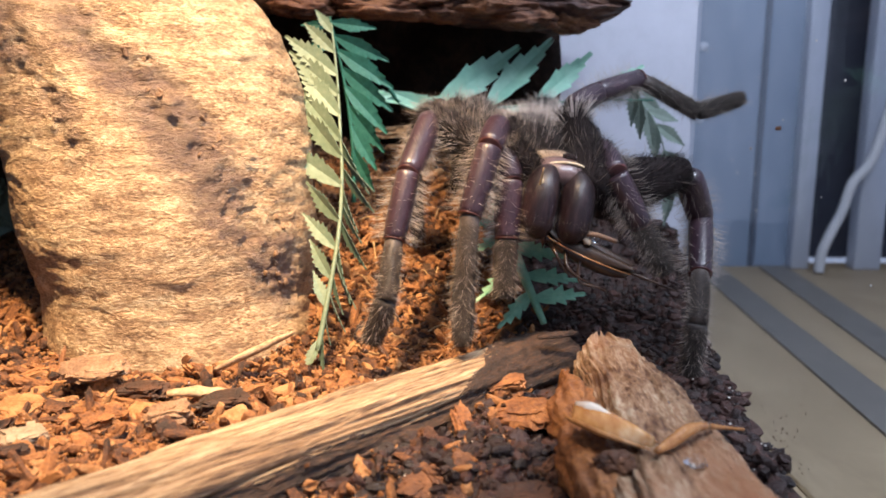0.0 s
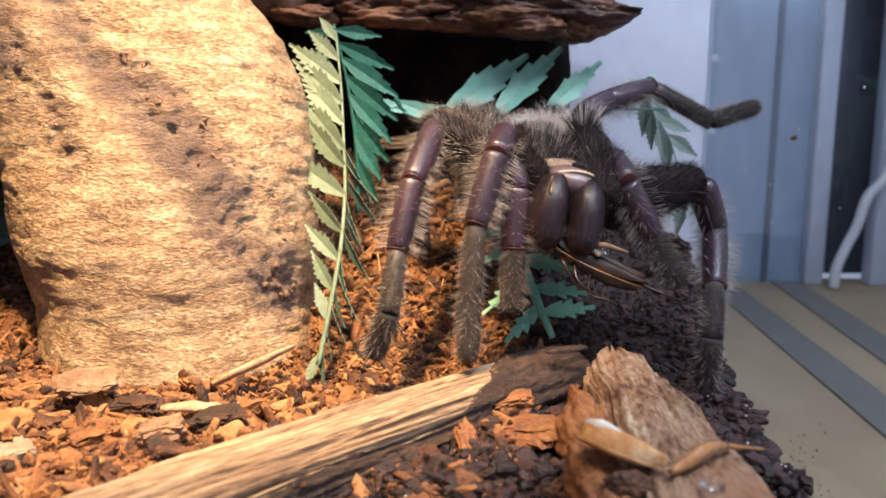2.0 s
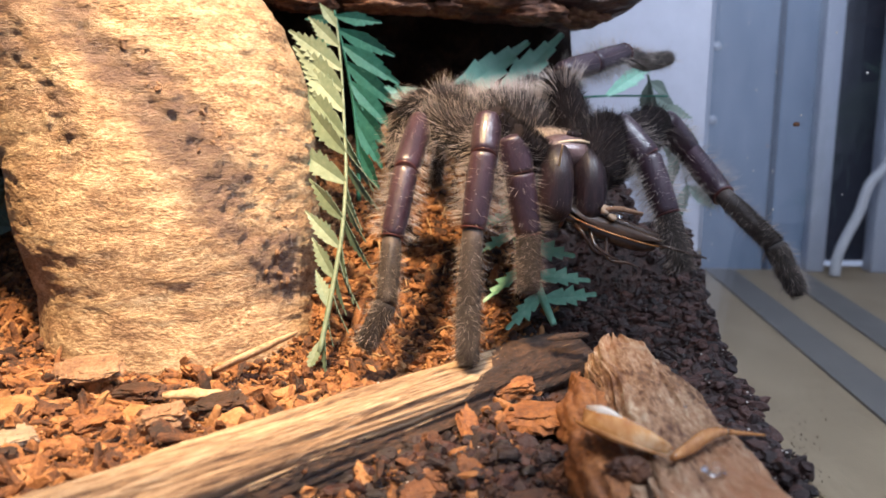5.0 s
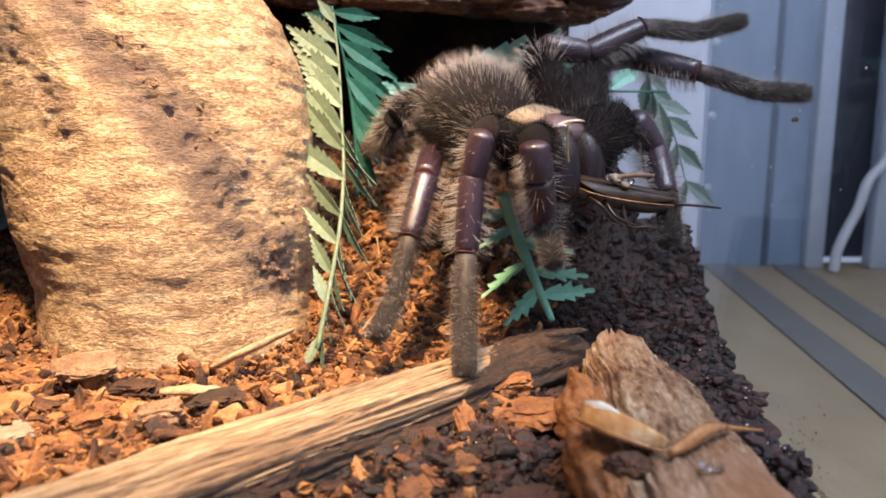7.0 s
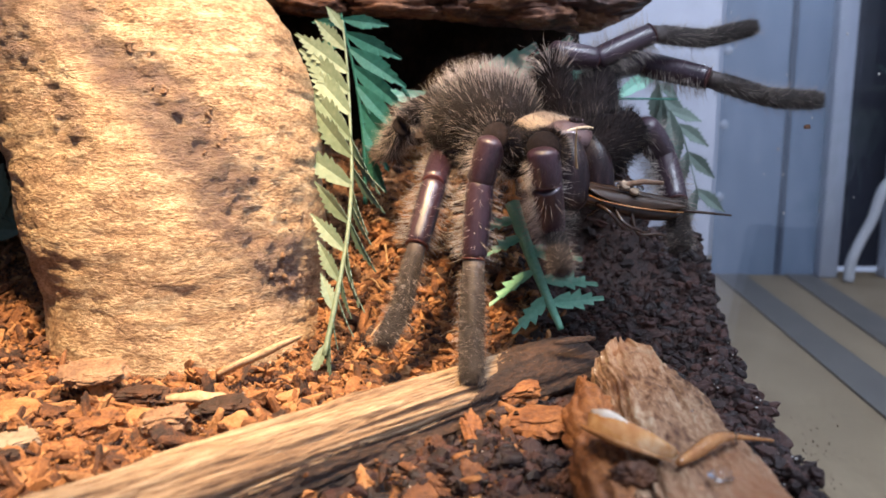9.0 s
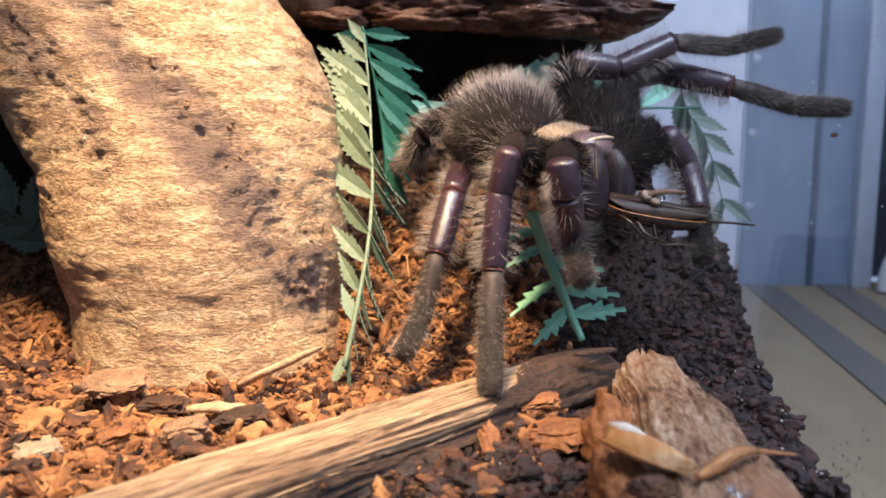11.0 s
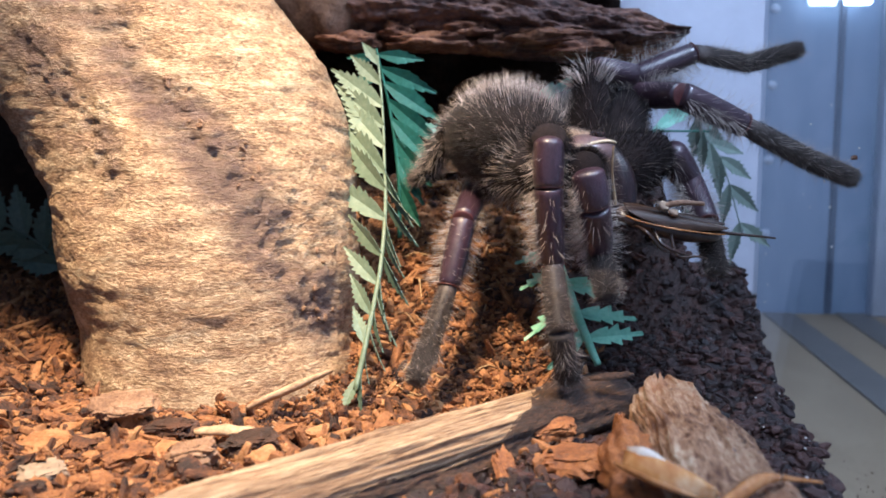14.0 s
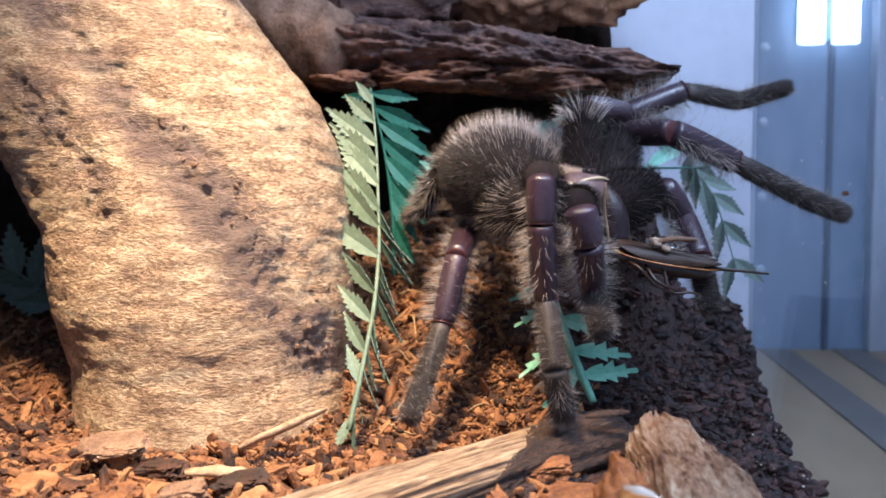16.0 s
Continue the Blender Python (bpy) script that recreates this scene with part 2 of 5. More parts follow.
JAW = surface("spider_jaw", [(0.006, 0.003, 0.0048), (0.0150, 0.0072, 0.0095), (0.045, 0.023, 0.024)], 1.2, (2.8, 1, 0.3), 0.42, 0.35, 6, coat=0.12, shine=0.35, contrast=(0.36, 0.64))
FUZZ = surface("spider_silver_fuzz", [(0.24, 0.19, 0.16), (0.40, 0.33, 0.285), (0.58, 0.50, 0.44)], 3.0, rough=0.45, spread="island", contrast=(0.2, 0.8))
TAN_CHIP = surface("tan_bark_flake", [(0.09, 0.042, 0.024), (0.21, 0.115, 0.062), (0.32, 0.20, 0.12)], 2.2, (1, 1, 1), 0.75, 0.9, 7, contrast=(0.34, 0.64))
SCOPULA = surface("spider_brush_pad", [(0.012, 0.008, 0.007), (0.026, 0.018, 0.015), (0.048, 0.034, 0.028)], 3.0, (1, 1, 1), 0.85, 0.3, 8, sheen=0.15)
METATARSUS = surface("spider_metatarsus", [(0.020, 0.013, 0.011), (0.042, 0.028, 0.023), (0.070, 0.048, 0.038)], 2.5, (1, 1, 1), 0.6, 0.2, 8, sheen=0.1)
HAIR = surface("spider_bristle", [(0.07, 0.05, 0.04), (0.17, 0.125, 0.10), (0.34, 0.26, 0.21)], 3.0, rough=0.5, spread="island", contrast=(0.2, 0.8))
HAIR_DARK = surface("spider_down", [(0.026, 0.019, 0.016), (0.046, 0.034, 0.028), (0.075, 0.056, 0.046)], 3.0, rough=0.6, spread="island", contrast=(0.2, 0.8))
HAIR_FUR = surface("spider_fur", [(0.010, 0.0078, 0.0076), (0.022, 0.0175, 0.017), (0.050, 0.041, 0.040)], 3.0, rough=0.5, spread="island", contrast=(0.2, 0.8))
CAPUT = surface("spider_head", [(0.075, 0.042, 0.043), (0.13, 0.080, 0.078), (0.20, 0.135, 0.125)], 2.5, (1, 1, 1), 0.33, 0.1, 6, coat=0.3)
HAIR_PALE = surface("spider_pale_bristle", [(0.36, 0.28, 0.24), (0.54, 0.45, 0.39), (0.70, 0.61, 0.55)], 3.0, rough=0.5, spread="island", contrast=(0.2, 0.8))
CREAM = surface("cream_membrane", [(0.38, 0.26, 0.15), (0.55, 0.42, 0.27), (0.66, 0.55, 0.38)], 2.5, (1, 1, 1), 0.5, 0.15, 6)
FANG = surface("dark_fang", [(0.02, 0.008, 0.008), (0.05, 0.02, 0.02)], 2.0, rough=0.2, coat=0.6)
PEARL = surface("pearly_wing_case", [(0.42, 0.16, 0.040), (0.54, 0.26, 0.085), (0.66, 0.44, 0.24)], 0.9, (1.4, 0.5, 1), 0.15, 0.05, 4, contrast=(0.38, 0.66), coat=0.8)
# the wing case's white together with its highlight, as one pale colour
WHITE_GLINT = surface("white_painted_glint", [(0.62, 0.52, 0.42), (0.80, 0.74, 0.66)], 2.0, rough=0.15, coat=0.8)
AMBER = surface("amber_wing", [(0.20, 0.065, 0.015), (0.40, 0.17, 0.05), (0.58, 0.33, 0.16)], 1.6, (1, 0.6, 1), 0.2, 0.1, 5, coat=0.6)
PREY = surface("roach_shell", [(0.012, 0.006, 0.004), (0.035, 0.016, 0.008), (0.09, 0.045, 0.018)], 1.4, (1, 1, 1), 0.35, 0.12, 6, coat=0.25)
TAN_BOARD = surface("tan_board", [(0.24, 0.175, 0.105), (0.31, 0.232, 0.142), (0.39, 0.30, 0.19)], 0.5, (1, 0.5, 1), 0.6, 0.15, 9, contrast=(0.25, 0.75))
GROOVE = surface("grey_track", [(0.13, 0.118, 0.105), (0.19, 0.172, 0.152)], 0.8, rough=0.5, bump=0.1)
PALE_WALL = surface("pale_panel", [(0.40, 0.41, 0.47), (0.46, 0.47, 0.54), (0.51, 0.52, 0.59)], 0.12, (1, 1, 1), 0.5, 0.1, 10)
BLUE_PANEL = surface("blue_grey_panel", [(0.13, 0.18, 0.26), (0.19, 0.25, 0.34), (0.25, 0.31, 0.41)], 0.10, (1, 1, 0.3), 0.5, 0.1, 8)
PALE_STRIP = surface("brushed_metal_strip", [(0.40, 0.43, 0.50), (0.50, 0.54, 0.62)], 0.3, (1, 1, 0.2), 0.4, 0.05, 8, metal=0.3)
NAVY = surface("navy_recess", [(0.012, 0.015, 0.028), (0.03, 0.036, 0.055)], 0.1, rough=0.6, bump=0.1)
SEAM = surface("panel_seam", [(0.06, 0.08, 0.12), (0.10, 0.13, 0.18)], 0.2, rough=0.5)
CABLE = surface("white_cable", [(0.45, 0.46, 0.48), (0.6, 0.6, 0.62)], 0.5, rough=0.4)
PLASTIC = surface("dark_plastic", [(0.03, 0.03, 0.035), (0.06, 0.06, 0.065)], 0.4, rough=0.5, bump=0.1)
PANE = glass("clear_pane", (0.97, 0.985, 1.0), ior=1.2)
WATER = glass("water_drop", (1, 1, 1), ior=1.33)
STRAW = surface("pale_straw", [(0.28, 0.17, 0.08), (0.48, 0.33, 0.17)], 2.0, rough=0.6)
STRAW_CHIP = surface("pale_wood_chip", [(0.20, 0.11, 0.055), (0.38, 0.24, 0.13), (0.50, 0.36, 0.22)], 1.8, (1, 1, 1), 0.7, 0.6, 5, contrast=(0.36, 0.62))
GREY_CHIP = surface("grey_wood_chip", [(0.14, 0.10, 0.07), (0.26, 0.19, 0.13), (0.34, 0.26, 0.19)], 1.6, (1, 1, 1), 0.75, 0.5, 5)
LIGHT = glow("cool_light_panel", (0.82, 0.90, 1.0), 5.0)
DUST = surface("white_grit", [(0.5, 0.46, 0.42), (0.7, 0.66, 0.6)], 3.0, rough=0.6)

BASES = {}


# ---- building helpers ----
def thing(name, base, label, category, group="", kind=""):
    """An Empty at the thing's base, in centimetres, for its parts."""
    ob = tagged(new(name), label, category, group, kind)
    ob.location = Vector(base) * U
    BASES[ob.name] = Vector(base)
    return ob


def mesh_of(name, bm, smooth=True, base=Vector((0, 0, 0))):
    bmesh.ops.recalc_face_normals(bm, faces=bm.faces)
    for v in bm.verts:
        v.co = (v.co - base) * U
    me = bpy.data.meshes.new(name)
    bm.to_mesh(me)
    bm.free()
    if smooth:
        me.shade_smooth()
    return me


def part(name, bm, material, parent=None, label="", smooth=True, base=None):
    """Links a bmesh, given in the plan's centimetres, as one mesh object; a child of parent where there is one."""
    at = Vector(base) if base is not None else BASES.get(parent.name, Vector((0, 0, 0))) if parent else Vector((0, 0, 0))
    ob = new(name, mesh_of(name, bm, smooth, at))
    ob.data.materials.append(material)
    if parent:
        ob.parent = parent
        BASES[ob.name] = at
    elif base is not None:
        ob.location = at * U
    if label:
        ob["label"] = label
    return ob


def soup(name, verts, faces, material, parent=None, smooth=False):
    """A mesh from arrays in centimetres, relative to its parent."""
    me = bpy.data.meshes.new(name)
    at = BASES.get(parent.name, Vector((0, 0, 0))) if parent else Vector((0, 0, 0))
    me.from_pydata((np.asarray(verts) - np.array(at)) * U, [], faces)
    if smooth:
        me.shade_smooth()
    ob = new(name, me)
    me.materials.append(material)
    if parent:
        ob.parent = parent
        BASES[ob.name] = at
    return ob


def fbm(p, octaves=4):
    return noise.fractal(Vector(p), 0.8, 2.1, octaves)


def box(bm, lo, hi):
    m = Matrix.Translation([(a + b) / 2 for a, b in zip(lo, hi)]) @ Matrix.Diagonal([b - a for a, b in zip(lo, hi)] + [1])
    bmesh.ops.create_cube(bm, size=1, matrix=m)
    return bm


def bevelled_box(lo, hi, r=0.1):
    bm = box(bmesh.new(), lo, hi)
    bmesh.ops.bevel(bm, geom=bm.edges[:], offset=r, segments=2, profile=0.6, affect="EDGES")
    return bm


def loft(rings, closed=True, caps=True):
    """Skins rings of points of equal count."""
    bm = bmesh.new()
    rows = [[bm.verts.new(p) for p in ring] for ring in rings]
    n = len(rows[0])
    for a, b in zip(rows, rows[1:]):
        for i in range(n if closed else n - 1):
            j = (i + 1) % n
            bm.faces.new((a[i], a[j], b[j], b[i]))
    if caps and closed:
        bm.faces.new(rows[0][::-1])
        bm.faces.new(rows[-1])
    return bm


def spline(points, steps):
    """A smooth line (Catmull-Rom) through points, as vectors."""
    p = [Vector(q) for q in points]
    p = [p[0] * 2 - p[1]] + p + [p[-1] * 2 - p[-2]]
    out = []
    for k in range(1, len(p) - 2):
        for s in range(steps):
            t = s / steps
            a, b, c, d = p[k - 1 : k + 3]
            out.append(0.5 * (2 * b + (c - a) * t + (2 * a - 5 * b + 4 * c - d) * t * t + (3 * b - a - 3 * c + d) * t**3))
    return out + [p[-2]]


def tube(points, radius, sides=8, flat=1.0, rough=0.0):
    """A tube along points; radius is a number or a function of 0..1."""
    rings, n = [], len(points)
    side = None
    for i, p in enumerate(points):
        d = (points[min(i + 1, n - 1)] - points[max(i - 1, 0)]).normalized()
        side = (side - d * side.dot(d)).normalized() if side else d.orthogonal().normalized()
        other = d.cross(side)
        r = radius(i / (n - 1)) if callable(radius) else radius
        ring = []
        for k in range(sides):
            a = 2 * math.pi * k / sides
            q = side * math.cos(a) + other * (math.sin(a) * flat)
            ring.append(p + q * r * (1 + rough * fbm((p + q) * 2.0, 3)))
        rings.append(ring)
    return loft(rings)


def glass_x(y):
    return 10.25 + 0.004 * (y - 12)


def bank_x(y):
    """Where the substrate's bank breaks off, beside the pane."""
    return 6.15 + 0.165 * (y - 12)


def step(a, b, v):
    t = min(1, max(0, (v - a) / (b - a)))
    return t * t * (3 - 2 * t)


def ground_z(x, y):
    steep = 0.42 + 0.58 * step(5.5, 0.5, x) * step(-11.5, -7, x)
    z = 0.62 * steep * (max(0, min(y, 27) - 18.3) - 0.6 * step(18.3, 20.5, y))
    z += 0.85 * step(0.5, 3.5, x) * step(6.6, 4.6, x) * max(0, min(y, 27.5) - 23.8)
    z += 2.7 * math.exp(-(((x - 5.35) / 1.0) ** 2) - ((y - 24.6) / 1.2) ** 2)
    z += 0.22 * fbm((x * 0.5, y * 0.5, 3.0)) + 0.10 * fbm((x * 1.7, y * 1.7, 8.0))
    z += 0.09 * noise.noise((x * 3.1, y * 3.1, 1.0)) + 0.05 * noise.noise((x * 6.5, y * 6.5, 4.0))
    z -= 0.6 * step(14, 10, y)
    over = x - bank_x(y) + 0.25 * fbm((y * 0.8, 2.0, 5.0)) + 0.5
    if over > 0:
        z -= min(5, 0.25 * over + 7.0 * max(0, over - 0.5))
    return max(z, -3.96)


# ---- setting ----
def build_setting():
    bm = box(bmesh.new(), (-24, -4, -5.0), (40, 54, -4.0))
    tagged(part("floor", bm, TAN_BOARD, smooth=False), "tan wooden board under the tank", "floor", kind="structure")
    for x0, x1, w in ((15.9, 18.4, 1.9), (18.9, 23.0, 1.9)):
        bm = bmesh.new()
        for a, b, lo, hi in ((0.0, 1.0, -4.0, -3.93), (0.0, 0.12, -3.93, -3.89)):
            quad = [(x0 - 2 + w * a, 14), (x0 - 2 + w * b, 14), (x1 + w * b, 53), (x1 + w * a, 53)]
            rows = [[bm.verts.new((x, y, z)) for x, y in quad] for z in (lo, hi)]
            bm.faces.new(rows[0][::-1]), bm.faces.new(rows[1])
            for i in range(4):
                bm.faces.new((rows[0][i], rows[0][(i + 1) % 4], rows[1][(i + 1) % 4], rows[1][i]))
        tagged(part("trim", bm, GROOVE, smooth=False), "dark grey sliding track on the board", "track", kind="structure")
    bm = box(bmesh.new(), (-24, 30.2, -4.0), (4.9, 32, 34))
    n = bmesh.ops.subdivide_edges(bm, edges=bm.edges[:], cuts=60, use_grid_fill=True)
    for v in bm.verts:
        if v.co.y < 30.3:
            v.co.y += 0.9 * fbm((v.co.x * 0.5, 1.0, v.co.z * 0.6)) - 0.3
    # the panel's near-black colour stands in for the shade under the ledge
    tagged(part("wall_north", bm, HOLLOW_SHADE), "rough dark brown cork background panel", "wall", kind="structure")
    tagged(part("wall_east", box(bmesh.new(), (4.9, 31.0, -4.0), (10.35, 32.0, 34)), PALE_WALL, smooth=False), "pale lavender-grey back panel", "wall", kind="structure")
    tagged(part("wall_west", box(bmesh.new(), (-24, -4, -4.0), (-23, 30.2, 34)), PLASTIC, smooth=False), "dark plastic side of the tank", "wall", kind="structure")
    # the clear side pane, with its lower rail
    bm = bmesh.new()
    for z0, z1 in ((-4.0, 34),):
        quad = [(glass_x(4), 4), (glass_x(4) + 0.4, 4), (glass_x(31) + 0.4, 31), (glass_x(31), 31)]
        rows = [[bm.verts.new((x, y, z)) for x, y in quad] for z in (z0, z1)]
        bm.faces.new(rows[0][::-1]), bm.faces.new(rows[1])
        for i in range(4):
            bm.faces.new((rows[0][i], rows[0][(i + 1) % 4], rows[1][(i + 1) % 4], rows[1][i]))
    pane = tagged(part("window_1", bm, PANE, smooth=False), "clear dusty side pane of the tank", "glass pane", kind="structure")
    pane.visible_shadow = False
    # beyond the pane: panels with upright strips, and a dark gap between them
    tagged(part("wall_far", box(bmesh.new(), (10.4, 52.5, -4), (25.1, 54, 40)), BLUE_PANEL, smooth=False), "blue-grey cabinet panel beyond the pane", "panel", kind="structure")
    tagged(part("wall_gap", box(bmesh.new(), (25.1, 56, -4), (60, 57, 40)), NAVY, smooth=False), "dark navy recess between the panels", "recess", kind="structure")
    for x0, x1, y in ((22.2, 22.6, 52.3), (24.8, 26.0, 51.6), (29.0, 30.8, 51.4), (32.5, 35.0, 51.4)):
        tagged(part("trim", bevelled_box((x0, y, -4), (x1, y + 1.2, 40), 0.12), SEAM if x1 - x0 < 0.6 else PALE_STRIP), "upright edge strip of a panel", "strip", kind="structure")
    tagged(part("white_cable", tube(spline([(25.9, 50, -3.9), (26.0, 50, -2.6), (26.5, 50, -1.2), (27.1, 50, 0.2), (27.6, 50, 2.0), (28.8, 50, 3.8), (30, 50, 9)], 8), 0.32, 10), CABLE), "white cable hanging beside the panels", "cable")
    lamp_box = thing("light_panel", (22, 51.9, 15), "bright cool-white light on the far panel", "light")
    part("frame", bevelled_box((20.2, 52.1, 15.6), (23.6, 52.45, 23.5), 0.1), BLUE_PANEL, lamp_box)
    for x in (20.0, 22.1):
        part("tube", bevelled_box((x, 51.5, 15.3), (x + 1.6, 51.85, 23.2), 0.15), LIGHT, lamp_box)
    for k in range(7):
        bm = bmesh.new()
        bmesh.ops.create_uvsphere(bm, u_segments=12, v_segments=6, radius=0.3, matrix=Matrix.Translation((18.3, 52.5, 1.2 + 4.7 * k)) @ Matrix.Diagonal((1, 0.4, 1, 1)))
        tagged(part("rivet", bm, PALE_STRIP), "small round rivet on the blue-grey panel", "rivet", "rivets on the panel")


def build_ground():
    bm = bmesh.new()
    xs, ys = np.arange(-23, 13.1, 0.1), np.arange(5.0, 30.2, 0.1)
    rows = [[bm.verts.new((x, y, ground_z(x, y))) for x in xs if True] for y in ys]
    for a, b in zip(rows, rows[1:]):
        for i in range(len(xs) - 1):
            if xs[i + 1] < 10.2:
                bm.faces.new((a[i], a[i + 1], b[i + 1], b[i]))
    bmesh.ops.delete(bm, geom=[v for v in bm.verts if not v.link_faces], context="VERTS")
    ground = tagged(part("ground", bm, SOIL), "orange-brown bark and coir substrate, damp and dark along the bank", "substrate", kind="structure")
    ground.data.materials.append(DAMP_SHADED_SOIL)
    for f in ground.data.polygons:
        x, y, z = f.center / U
        # right of this ragged line the soil is damp, with shade painted in
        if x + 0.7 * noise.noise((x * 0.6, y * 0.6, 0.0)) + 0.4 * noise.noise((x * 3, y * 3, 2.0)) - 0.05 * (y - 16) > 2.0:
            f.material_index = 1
    return ground


def chip_shape(rng, length, width, thick, fine=2):
    """A rugged flake or crumb: a flattened lump with knocked-off corners."""
    bm = bmesh.new()
    bmesh.ops.create_icosphere(bm, subdivisions=fine, radius=1)
    o = Vector((rng.uniform(-50, 50), rng.uniform(-50, 50), rng.uniform(-50, 50)))
    for v in bm.verts:
        p = v.co.copy()
        f = 1 + 0.36 * noise.noise(p * 1.1 + o) + 0.30 * noise.noise(p * 2.6 + o)
        if fine > 2:
            f += 0.20 * noise.noise(p * 5.5 + o) + 0.12 * noise.noise(p * 11 + o)
        q = [math.copysign(abs(c) ** 0.62, c) * 0.85 for c in p]
        v.co = (q[0] * length * f, q[1] * width * f, q[2] * thick * (0.6 + 0.4 * f))
    return bm


def build_chips(ground):
    rng = random.Random(4)
    shapes = []
    for k in range(14):
        l = rng.choice((1.0, 1.0, 1.6, 2.6))
        bm = chip_shape(rng, 0.28 * l, 0.24 / math.sqrt(l), (0.10, 0.14, 0.20)[k % 3], 3)
        shapes.append(mesh_of("bark_chip", bm, False))
        shapes[-1].materials.append(CHIP_DRY)
    brown = [me.copy() for me in shapes]
    for me in brown:
        me.materials[0] = CHIP_BROWN
    # single chips where the camera passes nearest
    for k in range(300):
        y = rng.uniform(10.6, 18.6)
        x = rng.uniform(-0.62 * y, 0.42 * y if k % 3 else -0.1 * y)
        if x > 5.6:
            x = rng.uniform(-2, 2)
        wet = x > -1.6 + 0.8 * noise.noise((x, y, 0.0)) and y < 16.5
        ob = new("bark_chip", rng.choice(brown if wet else shapes))
        s = rng.choice((0.5, 0.6, 0.75, 0.95, 1.25)) * (0.7 if wet else 1)
        ob.parent = ground
        ob.matrix_basis = Matrix.Translation(Vector((x, y, ground_z(x, y) + 0.07 * s)) * U) @ Euler((rng.gauss(0, 0.55), rng.gauss(0, 0.55), rng.uniform(0, 6.3))).to_matrix().to_4x4() @ Matrix.Scale(s, 4)
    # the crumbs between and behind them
    for name, mat, count, seed in (("bark_crumbs", CHIP_LOOSE, 10500, 7), ("damp_crumbs", CHIP_DAMP_SHADED, 6000, 9), ("fine_damp_crumbs", CHIP_DAMP_SHADED, 18000, 17), ("fine_crumbs", CHIP_LOOSE, 46000, 13)):
        rng = random.Random(seed)
        shapes2 = []
        for k in range(24):
            bm = chip_shape(rng, 0.19 * rng.choice((0.8, 1.0, 1.3) if mat is CHIP_DAMP_SHADED else (0.8, 1.0, 1.8, 3.0)), 0.16 * rng.choice((0.6, 0.8, 1.0) if mat is CHIP_DAMP_SHADED else (0.45, 0.7, 1.0)), 0.10, 1 if name.startswith("fine") else 2)
            bm.verts.ensure_lookup_table()
            bm.verts.index_update()
            shapes2.append((np.array([v.co[:] for v in bm.verts]), [[v.index for v in f.verts] for f in bm.faces]))
            bm.free()
        verts, faces, made = [], [], 0
        while made < count:
            y = 9.5 + 18.5 * rng.random() ** 1.2
            x = rng.uniform(-0.75 * y, bank_x(y) + 0.9)
            # how likely a crumb takes the moist colour that also holds shade
            damp_shade = step(1.2, 3.0, x + 0.6 * noise.noise((x * 0.6, y * 0.6, 0.0)) - 0.05 * (y - 16)) * step(11, 13.5, y) + 0.80 * step(16.5, 14, y) * step(-2.4, -0.8, x)
            if (rng.random() < damp_shade) != (mat is CHIP_DAMP_SHADED):
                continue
            made += 1
            v, f = rng.choice(shapes2)
            s = rng.choice((0.12, 0.18, 0.26, 0.36) if name.startswith("fine") else (0.4, 0.55, 0.7, 0.95, 1.25) if mat is CHIP_DAMP_SHADED else (0.35, 0.45, 0.55, 0.7, 0.9, 1.15))
            turn = np.array(Euler((rng.gauss(0, 0.5), rng.gauss(0, 0.5), rng.uniform(0, 6.3))).to_matrix())
            n0 = n1 if verts else 0
            verts.append(v @ turn.T * s + (x, y, ground_z(x, y) + (0.12 * rng.random() if name.startswith("fine") else 0.05 * s)))
            faces += [[i + n0 for i in g] for g in f]
            n1 = n0 + len(v)
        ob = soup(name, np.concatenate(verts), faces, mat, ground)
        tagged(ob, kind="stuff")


FURROWS = (((-10.8, 10.9), (-9.4, 9.6), (-8.2, 8.1), (-6.6, 6.4), (-5.2, 4.9), (-4.5, 3.4)), ((-10.9, 8.4), (-10.0, 7.2), (-9.2, 5.9), (-8.7, 5.2)), ((-4.5, 3.4), (-4.3, 2.6), (-4.0, 1.9)))


def furrow_depth(x, z):
    """Old splits in the bark: their depth, sharp at the upper lip and shallow below it, and how crumbly the bark is beside them."""
    best, crumbly = 0.0, 0.0
    for n, line in enumerate(FURROWS):
        for (ax, az), (bx, bz) in zip(line, line[1:]):
            dx, dz = bx - ax, bz - az
            t = min(1, max(0, ((x - ax) * dx + (z - az) * dz) / (dx * dx + dz * dz)))
            d = math.hypot(x - ax - t * dx, z - az - t * dz)
            above = dx * (z - az) - dz * (x - ax) > 0
            best = max(best, math.exp(-((d / (0.75 if above else 1.0)) ** 2)) * (1.0 if n == 0 else 0.6))
            crumbly = max(crumbly, math.exp(-((d / (0.9 if above else 0.35)) ** 2)))
    return best, crumbly


